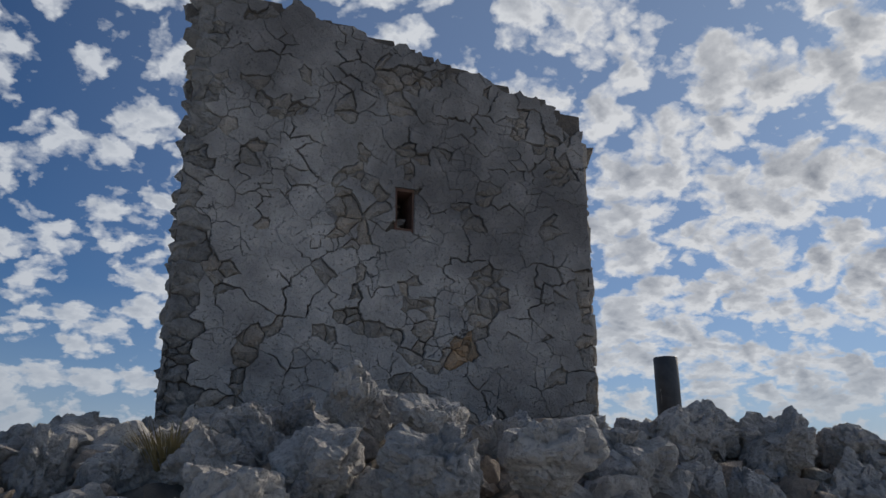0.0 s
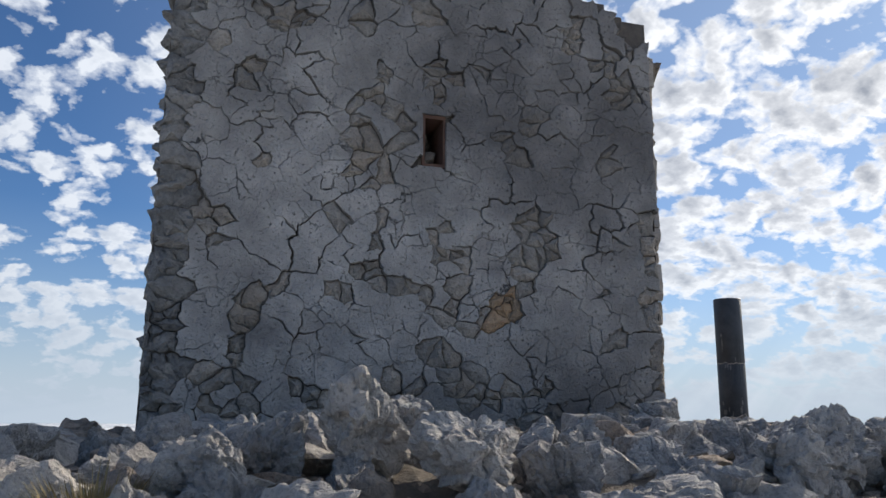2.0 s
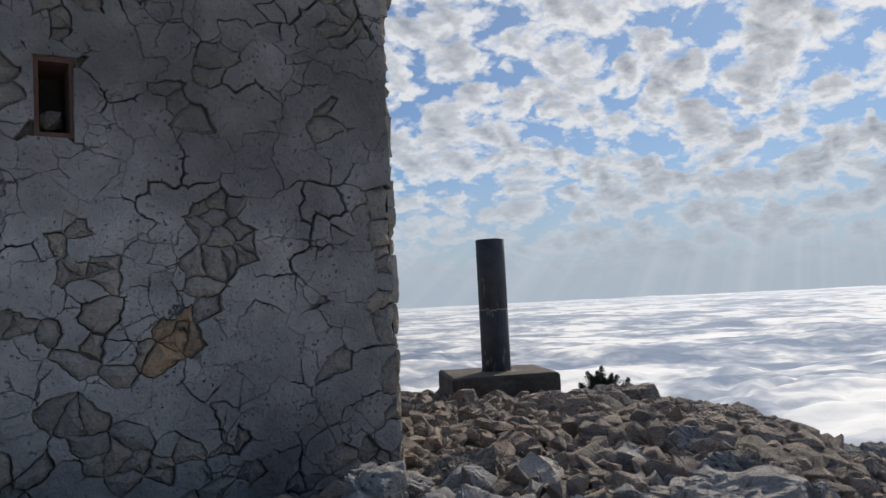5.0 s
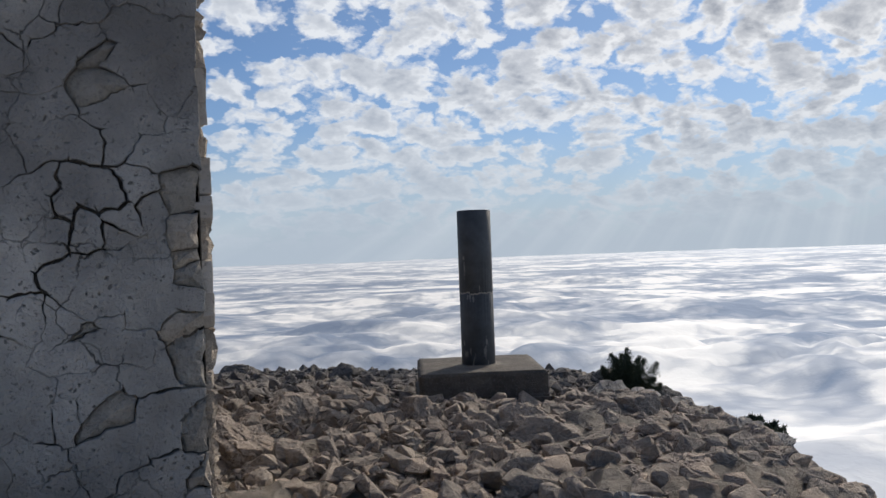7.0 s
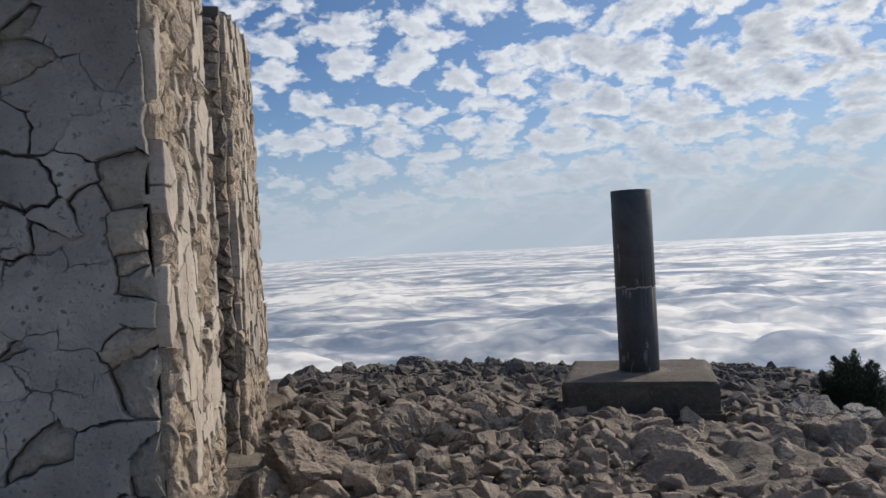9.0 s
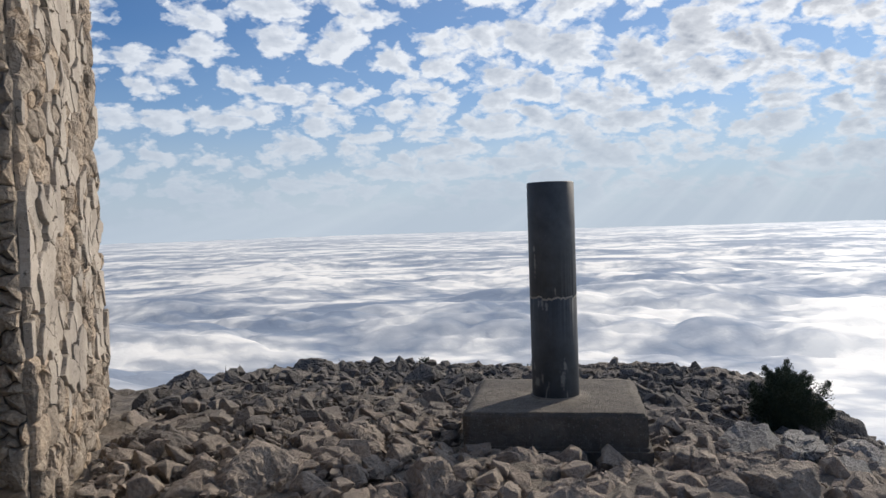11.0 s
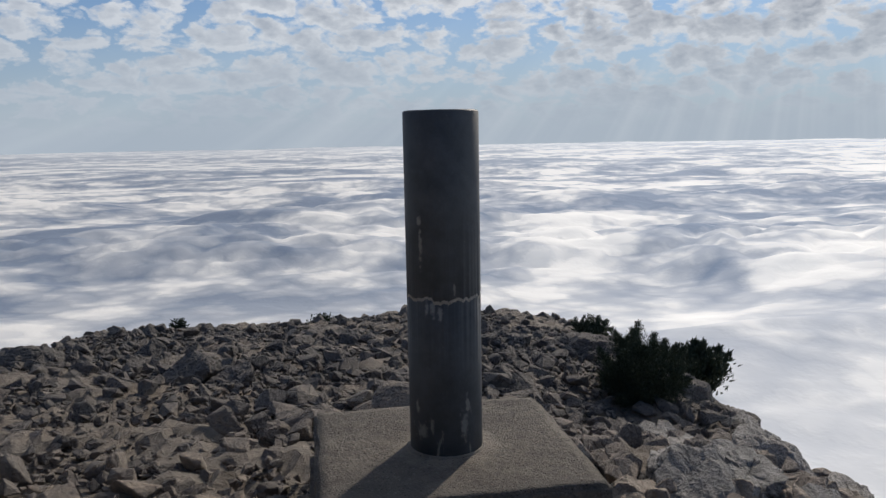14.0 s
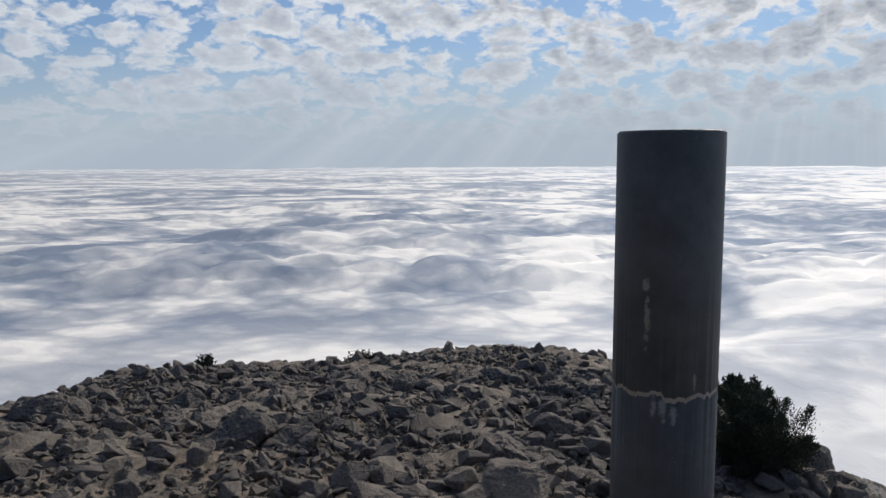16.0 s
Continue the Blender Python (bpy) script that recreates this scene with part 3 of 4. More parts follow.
def boulder(x, y, top, size, squash=1.0, yaw=None, long=1.0, ledge=False):
    """A loose limestone rock whose highest part reaches the given height."""
    global rocks
    kind = shapes_ledge if ledge else shapes_grey if y < -3.4 else shapes_big
    me = kind[rocks % len(kind)]
    yaw = rng.uniform(0, 6.28) if yaw is None else yaw
    ob = new("boulder", me)
    spin = Euler((rng.uniform(-0.35, 0.35), rng.uniform(-0.35, 0.35), yaw)).to_matrix() @ Matrix.Diagonal((size * long, size, size * squash))
    peak = (tops[me.name] @ np.array(spin).T)[:, 2].max()
    ob.matrix_world = Matrix.Translation((x, y, top - peak)) @ spin.to_4x4()
    big = "large" if size > 0.3 else "small"
    if ledge:
        tagged(ob, f"{big} long rib of bedded grey limestone at the drop", "rock", "bedded ledge at the drop")
    elif y < -3.4:
        tagged(ob, f"{big} jagged pale grey limestone rock below the ruined wall", "rock", "outcrop rocks below the wall")
    else:
        tagged(ob, f"{big} angular beige limestone rock on the stony summit", "rock", "rocks on the summit")
    rocks += 1
    return ob


# the crest of outcrop in front of the wall, and the ledge at the edge of the drop
for x, y, top, size, squash in ((-5.56, -4.78, -0.05, 0.22, 1.0), (-5.16, -4.87, 0.07, 0.20, 1.2), (-4.90, -5.00, 0.17, 0.19, 1.2), (-4.62, -5.15, 0.05, 0.20, 1.0), (-4.72, -4.8, 0.10, 0.16, 1.0), (-5.3, -5.1, 0.0, 0.17, 1.0),
                                (-4.15, -4.85, 0.04, 0.25, 0.9), (-3.85, -4.75, 0.03, 0.26, 0.8), (-3.36, -5.05, 0.09, 0.28, 0.9), (-2.95, -4.95, 0.05, 0.26, 0.8), (-3.6, -5.15, 0.05, 0.2, 1.0), (-3.15, -5.3, 0.04, 0.22, 0.9), (-2.65, -4.6, 0.05, 0.24, 0.8),
                                (-5.70, -5.20, -0.16, 0.18, 0.9), (-5.13, -5.50, -0.10, 0.22, 1.0), (-4.83, -5.80, -0.12, 0.22, 1.0), (-4.45, -5.75, -0.08, 0.22, 1.0),
                                (-6.15, -5.0, -0.18, 0.22, 0.9), (-6.5, -4.7, -0.20, 0.22, 0.8), (-2.25, -4.75, 0.0, 0.36, 0.7), (-1.95, -4.2, 0.03, 0.34, 0.6), (-2.5, -5.1, 0.0, 0.3, 0.7),
                                (-4.0, -5.4, -0.08, 0.26, 0.9), (-6.7, -4.1, -0.24, 0.22, 0.8), (-6.2, -4.2, -0.15, 0.18, 0.8), (-0.55, -1.92, -0.03, 0.36, 0.7),
                                (-2.33, -1.62, 0.14, 0.20, 0.9), (0.95, -0.55, -0.34, 0.36, 0.7), (1.35, -0.05, -0.46, 0.40, 0.6), (1.9, 0.45, -0.74, 0.40, 0.6), (0.3, -1.5, -0.22, 0.30, 0.6),
                                (3.35, 1.25, -1.18, 0.38, 0.6), (1.7, -0.45, -0.60, 0.34, 0.6), (-5.3, -4.4, 0.0, 0.2, 1.0), (-3.0, -4.3, 0.0, 0.26, 0.8),
                                (-4.35, -4.45, 0.02, 0.22, 0.9), (-3.6, -4.1, 0.06, 0.22, 0.8), (-3.1, -3.55, 0.14, 0.18, 0.8), (-4.75, -4.35, 0.04, 0.2, 1.0),
                                (12.7, 9.9, -4.75, 1.7, 1.3), (0.61, 1.37, -0.25, 0.16, 0.35), (3.75, 1.45, -1.15, 0.30, 0.9), (2.0, 0.0, -0.66, 0.3, 0.7), (2.9, 0.35, -1.1, 0.36, 0.7), (1.2, -1.0, -0.4, 0.3, 0.7)):
    boulder(x, y, top, size * (0.68 if y < -4.2 else 1.0), squash * (1.25 if y < -4.2 else 1.0))

placed = []
tries = 0
# ribs of bedded rock running along the edge of the drop
for k in range(44):
    along, out = -0.9 + 4.6 * rng.random(), 1.05 + 1.85 * rng.random()
    x, y, size = 0.637 * along + 0.771 * out, 0.771 * along - 0.637 * out, rng.uniform(0.13, 0.24)
    if blocked(x, y, size) or on_path(x, y) < 0.5 or math.hypot(x - 3.14, y - 1.75) < 0.55:
        continue
    boulder(x, y, float(ground_z(x, y)) + size * rng.uniform(0.45, 0.75), size, 0.9, 0.88 + rng.uniform(-0.2, 0.2), rng.uniform(1.5, 2.2), True)
    placed.append((x, y, size))
# upright splinters of outcrop packed between them
for k in range(150):
    x, y, size = rng.uniform(-6.7, -1.7), rng.uniform(-5.9, -4.2), rng.uniform(0.08, 0.15)
    if on_path(x, y) < 0.45 or any((x - a) ** 2 + (y - b) ** 2 < (0.8 * (size + c)) ** 2 for a, b, c in placed):
        continue
    boulder(x, y, min(float(ground_z(x, y)) + size * rng.uniform(1.0, 1.7), 0.04), size, rng.uniform(1.2, 1.8))
    placed.append((x, y, size))
while rocks < 325 and tries < 6000:
    tries += 1
    x, y = rng.uniform(-7.0, 4.2), rng.uniform(-7.5, 5.0)
    size = 0.085 + 0.16 * rng.random() ** 1.6 + (0.09 * rng.random() if y < -3.6 else 0.0)
    clear = on_path(x, y)
    if blocked(x, y, size) or clear < 0.06 + size * 0.5 or 0.771 * x - 0.637 * y > 3.0:
        continue
    if any((x - a) ** 2 + (y - b) ** 2 < (0.62 * (size + c)) ** 2 for a, b, c in placed):
        continue
    placed.append((x, y, size))
    boulder(x, y, float(ground_z(x, y)) + size * rng.uniform(0.55, 1.0), size, rng.uniform(0.8, 1.3))


def scree(name, count, lo, hi, level, area, label, clearance, power=2.0, mat=None):
    """Countless smaller stones lying over the ground, as one object."""
    few, many = (8, 11) if level == 1 else (10, 16)
    kinds = [rock_shape(level, int(rng.integers(few, many)), 0.05) for _ in range(28)]
    vs, fs, base = [], [], 0
    done = 0
    while done < count:
        x, y = rng.uniform(area[0], area[1]), rng.uniform(area[2], area[3])
        s = lo + (hi - lo) * rng.random() ** power
        if blocked(x, y, s) or 0.771 * x - 0.637 * y > 3.7 or on_path(x, y) < clearance or (x < -2.6 and y > -2.9):
            continue
        v, f = kinds[rng.integers(len(kinds))]
        m = turn(rng.uniform(0, 6.28), rng.uniform(-0.6, 0.6), rng.uniform(-0.6, 0.6)) * s
        w = v @ m.T + np.array([x, y, float(ground_z(x, y)) + s * rng.uniform(0.05, 0.5)])
        vs.append(w)
        fs.append(f + base)
        base += len(w)
        done += 1
    me = mesh_of(name, np.concatenate(vs), np.concatenate(fs), mat or scree_mat)
    return tagged(new(name, me), label, "stones", kind="stuff")


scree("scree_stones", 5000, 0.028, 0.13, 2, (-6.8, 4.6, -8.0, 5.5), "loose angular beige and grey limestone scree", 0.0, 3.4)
scree("debris_stones", 1500, 0.045, 0.12, 2, (-3.4, 2.2, -6.3, 0.6), "broken beige building stones strewn beside the ruin", 0.0, 1.6)
scree("outcrop_rubble", 330, 0.06, 0.17, 3, (-6.9, -1.6, -6.6, -3.3), "jagged pale grey outcrop stones below the wall", 0.05, 1.5, rubble_mat)
scree("gravel", 26000, 0.012, 0.055, 1, (-4.6, 5.0, -6.2, 7.6), "small pale limestone gravel between the rocks", 0.0)
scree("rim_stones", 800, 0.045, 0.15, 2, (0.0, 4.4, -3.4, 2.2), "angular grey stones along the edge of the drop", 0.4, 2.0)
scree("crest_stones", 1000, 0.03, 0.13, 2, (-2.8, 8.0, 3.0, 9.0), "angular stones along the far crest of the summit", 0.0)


# ---- triangulation pillar ----
def pillar():
    thing = tagged(new("survey_pillar"), "dark grey painted cylindrical survey pillar, cracked round the middle, on a concrete slab", "survey pillar")
    thing.location = (0, 0, -0.01)

    def drum(name, z0, z1, r, mat, wob0, wob1, label=""):
        bm = bmesh.new()
        rings = []
        seg = 192
        prof = [(r - 0.004, z0, 0), (r, z0 + 0.004, 0), (r, (z0 + z1) / 2, 2), (r, z1 - 0.006, 1), (r - 0.006, z1, 1)]
        for rr, z, end in prof:
            ring = []
            for k in range(seg):
                a = 2 * math.pi * k / seg
                w = {0: wob0, 1: wob1, 2: 0.0}[end] * (noise.noise((math.cos(a) * 3, math.sin(a) * 3, 5.0)) + 0.5 * noise.noise((math.cos(a) * 9, math.sin(a) * 9, 2.0)) + 0.35 * noise.noise((math.cos(a) * 26, math.sin(a) * 26, 8.0)))
                ring.append(bm.verts.new((rr * math.cos(a), rr * math.sin(a), z + w)))
            rings.append(ring)
        for a, b in zip(rings, rings[1:]):
            for k in range(seg):
                f = bm.faces.new((a[k], a[(k + 1) % seg], b[(k + 1) % seg], b[k]))
                f.smooth = True
        bm.faces.new(rings[-1])
        bm.faces.new(rings[0][::-1])
        return part(name, bm, mat, thing, label)

    drum("lower_drum", 0.0, 0.613, 0.142, pillar_mat, 0.0, 0.020)
    drum("upper_drum", 0.618, 1.31, 0.142, pillar_mat, 0.017, 0.0)
    drum("crack_filling", 0.595, 0.645, 0.1405, joint_mat, 0.0, 0.0, "pale mortar showing in the ragged crack")
    drum("collar", 0.0, 0.017, 0.155, concrete_mat, 0.0, 0.0, "low smeared concrete collar at the foot")
    return thing


pillar()


def slab():
    bm = bmesh.new()
    bmesh.ops.create_cube(bm, size=1.0)
    for v in bm.verts:
        v.co = Vector((v.co.x * 1.02, v.co.y * 0.96, v.co.z * 0.36))
    bmesh.ops.bevel(bm, geom=bm.edges[:], offset=0.014, segments=2, affect="EDGES")
    bmesh.ops.subdivide_edges(bm, edges=[e for e in bm.edges if e.calc_length() > 0.2], cuts=24, use_grid_fill=True)
    for v in bm.verts:
        c = v.co
        edge = max(abs(c.x) / 0.51, abs(c.y) / 0.48)
        chip = max(0.0, noise.noise(c * 9.0) - 0.25) * 0.05 if edge > 0.93 and c.z > 0.1 else 0.0
        v.co = c + Vector((noise.noise(c * 6), noise.noise(c * 6 + Vector((9, 0, 0))), noise.noise(c * 7) * 0.7)) * 0.006 - Vector((c.x, c.y, c.z)) * chip
    for f in bm.faces:
        f.smooth = True
    thing = tagged(new("concrete_slab"), "weathered square concrete base slab with chipped edges", "concrete base")
    thing.matrix_world = pose(-0.007, 0.0, 0, 0, 0, SLAB_TURN)
    ob = part("block", bm, concrete_mat, thing)
    ob.location = (0, 0, -0.18)
    bm = bmesh.new()
    bmesh.ops.create_cube(bm, size=1.0)
    for v in bm.verts:
        v.co = Vector((v.co.x * 1.07, v.co.y * 1.01, v.co.z * 0.2))
    bmesh.ops.bevel(bm, geom=bm.edges[:], offset=0.02, segments=2, affect="EDGES")
    ob = part("footing", bm, concrete_mat, thing, "rough wider footing just above the stones")
    ob.location = (0, 0, -0.285)
    return thing


slab()


# ---- ruined walls ----
def cut_cell(poly, a, b, c, mark):
    """Keep the part of a convex polygon with a*x + b*y <= c. Each corner carries the mark of the edge that starts there."""
    out = []
    for (x0, y0, k0), (x1, y1, _) in zip(poly, poly[1:] + poly[:1]):
        d0, d1 = a * x0 + b * y0 - c, a * x1 + b * y1 - c
        if d0 <= 0:
            out.append((x0, y0, k0))
        if d0 * d1 < 0:
            t = d0 / (d0 - d1)
            out.append((x0 + t * (x1 - x0), y0 + t * (y1 - y0), mark if d0 < 0 else k0))
    return out


def centre(poly):
    return sum(v[0] for v in poly) / len(poly), sum(v[1] for v in poly) / len(poly)


def cells_of(w, h, count, stretch, spare=None):
    """Voronoi cells of a face w by h, by number; cells are wider than tall by stretch."""
    pts = []
    while len(pts) < count:
        p = (rng.uniform(0, w), rng.uniform(0, h))
        need = (0.22 + 0.8 * abs(noise.noise((p[0] * 1.9, p[1] * 1.9, 3.0)))) * math.sqrt(w * h / count)
        if all((p[0] - q[0]) ** 2 / stretch + (p[1] - q[1]) ** 2 * stretch > need * need for q in pts) or rng.random() < 0.02:
            pts.append(p)
    arr = np.array(pts)
    cells = {}
    for i, p in enumerate(pts):
        poly = [(0, 0, -1), (w, 0, -1), (w, h, -1), (0, h, -1)]
        d = ((arr - arr[i]) ** 2 * np.array([1 / stretch, stretch])).sum(1)
        for j in np.argsort(d)[1:30]:
            q = pts[j]
            a, b = (q[0] - p[0]) / stretch, (q[1] - p[1]) * stretch
            poly = cut_cell(poly, a, b, a * (p[0] + q[0]) / 2 + b * (p[1] + q[1]) / 2, int(j))
            if len(poly) < 3:
                break
        if len(poly) < 3:
            continue
        if spare:
            x0, x1, y0, y1 = spare
            cx, cy = centre(poly)
            xs, ys = [v[0] for v in poly], [v[1] for v in poly]
            if max(xs) > x0 and min(xs) < x1 and max(ys) > y0 and min(ys) < y1:
                gaps = ((x0 - cx, (1, 0, x0)), (cx - x1, (-1, 0, -x1)), (y0 - cy, (0, 1, y0)), (cy - y1, (0, -1, -y1)))
                best = max(gaps, key=lambda g: g[0])
                if best[0] < -0.06:
                    continue
                poly = cut_cell(poly, *best[1], -1)
                if len(poly) < 3:
                    continue
        cells[i] = poly
    return cells


def warped(x, y, inner, seed):
    dx = 0.042 * noise.noise((x * 5, y * 5, seed)) + 0.019 * noise.noise((x * 15, y * 15, seed + 3)) + 0.010 * noise.noise((x * 45, y * 45, seed + 5))
    dy = 0.042 * noise.noise((x * 5, y * 5, seed + 7)) + 0.019 * noise.noise((x * 15, y * 15, seed + 11)) + 0.010 * noise.noise((x * 45, y * 45, seed + 13))
    return x + dx * inner, y + dy * inner


def piece(poly, own, sheet_of, bare, gap, w, h, seed, lift, spare, verts, faces):
    """Adds one ragged-edged cell to a mesh: part of a sheet of plaster, or a bulging stone. The face looks along its own z."""
    pts, wide = [], []
    n_edges = len(poly)
    for e in range(n_edges):
        (x0, y0, k), (x1, y1, _) = poly[e], poly[(e + 1) % n_edges]
        before = poly[e - 1][2]
        split_here, split_before = sheet_of.get(k, -2) != own, sheet_of.get(before, -2) != own
        n = max(2, int(math.hypot(x1 - x0, y1 - y0) / 0.016))
        for q in range(n):
            x, y = x0 + (x1 - x0) * q / n, y0 + (y1 - y0) * q / n
            inner = 1.0 if 0.02 < x < w - 0.02 and 0.02 < y < h - 0.02 else 0.5
            if spare and spare[0] - 0.03 < x < spare[1] + 0.03 and spare[2] - 0.03 < y < spare[3] + 0.03:
                inner = 0.0
            pts.append(warped(x, y, inner, seed))
            wide.append(1.0 if split_here or (q == 0 and split_before) else 0.0)
    cx, cy = sum(p[0] for p in pts) / len(pts), sum(p[1] for p in pts) / len(pts)
    tip, lean = (rng.uniform(-0.14, 0.14), rng.uniform(-0.14, 0.14)) if bare else (0.0, 0.0)
    if bare:
        rings = ((0.0, -0.03), (0.0, 0.010), (0.005, 0.024), (0.022, 0.034))
    else:
        rings = ((0.0, -0.03), (0.0, 0.030), (0.003, 0.034))
    rows = []
    for ring, (inset, z) in enumerate(rings):
        row = []
        for (x, y), open_here in zip(pts, wide):
            r = math.hypot(x - cx, y - cy) + 1e-6
            crack = gap * min(1.0, max(0.0, 0.10 + 1.7 * noise.noise((x * 3.3, y * 3.3, seed + 20)) + 0.55 * noise.noise((x * 33, y * 33, seed))))
            if bare:
                crack = max(-0.004, 0.0005 + 0.007 * noise.noise((x * 4.1, y * 4.1, seed + 60)) + 0.004 * noise.noise((x * 30, y * 30, seed + 2)))
            pull = min(0.75, (crack + inset) * open_here / r)
            u, v = x + (cx - x) * pull, y + (cy - y) * pull
            wave = 0.010 * noise.noise((u * 2.3, v * 2.3, seed + 5)) + (0.006 if bare else 0.0022) * noise.noise((u * 17, v * 17, seed + 5))
            zz = z + lift + (0 if ring == 0 else (u - cx) * tip + (v - cy) * lean + wave)
            row.append(len(verts))
            verts.append((u, v, zz))
        rows.append(row)
    n = len(pts)
    faces += [(a[k], a[(k + 1) % n], b[(k + 1) % n], b[k]) for a, b in zip(rows, rows[1:]) for k in range(n)]
    wave = 0.010 * noise.noise((cx * 2.3, cy * 2.3, seed + 5))
    verts.append((cx, cy, rings[-1][1] + lift + wave + (0.012 if bare else 0.0)))
    faces += [(rows[-1][k], rows[-1][(k + 1) % n], len(verts) - 1) for k in range(n)]


def clad(wall, m, w, h, count, stretch, bareness, gap, seed, top=None, spare=None, sheet=0.30, rough=1.0, ochre=None, coat=plaster_mat):
    """Cover one face of a wall with sheets of plaster and bare stones. m carries the face's x, y, z to the world."""
    cells = cells_of(w, h, count, stretch, spare)
    if top:
        cells = {i: c for i, c in cells.items() if centre(c)[1] < top(centre(c)[0]) - 0.015}
    seeds = rng.uniform((0, 0), (w, h), (max(4, int(w * h / sheet ** 2)), 2))
    sheet_of, bare_of = {}, {}
    for i, c in cells.items():
        cx, cy = centre(c)
        px, py = cx + 0.10 * noise.noise((cx * 4, cy * 4, seed)), cy + 0.10 * noise.noise((cx * 4, cy * 4, seed + 9))
        away = np.sqrt(((seeds - (px, py)) ** 2).sum(1))
        nearest = np.sort(away)[:2]
        chipped = nearest[1] - nearest[0] < 0.06 and noise.noise((cx * 3.1, cy * 3.1, seed + 31)) > 0.20      # plaster gone along a crack
        bare_of[i] = bareness(cx, cy) > 0.5 or chipped
        sheet_of[i] = 10000 + i if bare_of[i] else int(np.argmin(away))
    sheets = {}
    for i in cells:
        sheets.setdefault(sheet_of[i], []).append(i)
    for own, members in sheets.items():
        bare = bare_of[members[0]]
        lift = rng.choice((0.0, -0.007, -0.014, -0.024), p=(0.30, 0.35, 0.25, 0.10)) + rng.uniform(-0.005, 0.005 * rough) if bare else rng.uniform(-0.010, 0.006 * rough)
        verts, faces = [], []
        for i in members:
            piece(cells[i], own, sheet_of, bare, gap, w, h, seed, lift, spare, verts, faces)
        at = np.mean(verts, 0)
        name = "stone" if bare else "plaster_sheet"
        ob = child(new(name, mesh_of(name, np.array(verts) - at, faces, (ochre_mat if ochre and math.hypot(at[0] - ochre[0], at[1] - ochre[1]) < 0.14 else quoin_mat if ochre and at[0] < 0.22 else stone_mat if coat == plaster_mat else rubblestone_mat) if bare else coat)), wall)
        ob.matrix_world = m @ Matrix.Translation(at)


def prism(bm, outline, m, depth):
    """A solid with the given outline in the face's x, y, going depth behind it."""
    front = [bm.verts.new(m @ Vector((x, y, 0))) for x, y in outline]
    back = [bm.verts.new(m @ Vector((x, y, -depth))) for x, y in outline]
    n = len(outline)
    bm.faces.new(front)
    bm.faces.new(back[::-1])
    for k in range(n):
        bm.faces.new((front[(k + 1) % n], front[k], back[k], back[(k + 1) % n]))


def wall(name, label):
    return tagged(new(name), label, "wall", kind="structure")


def jagged(x0, x1, f, step, amount, seed):
    """A broken top edge from x0 to x1: small uneven steps along f."""
    out, x = [], x0
    while x < x1:
        z = f(x) + amount * noise.noise((x * 5, seed, 0)) + amount * 0.6 * noise.noise((x * 15, seed, 4))
        nxt = min(x1, x + step * (0.5 + rng.random()))
        out += [(x, z), (nxt - 0.008, z + amount * 0.5 * (rng.random() - 0.5))]
        x = nxt
    return out


FACE_Y, WEST_X, EAST_X, FOOT = -3.00, -5.66, -2.70, -0.45
front_m = Matrix(((1, 0, 0, WEST_X), (0, 0, -1, FACE_Y), (0, 1, 0, FOOT), (0, 0, 0, 1)))
FW = EAST_X - WEST_X


def front_top(x):
    return 3.14 - 0.10 * x - 0.034 * x * x - FOOT - (0.12 if x > FW - 0.17 else 0.0)


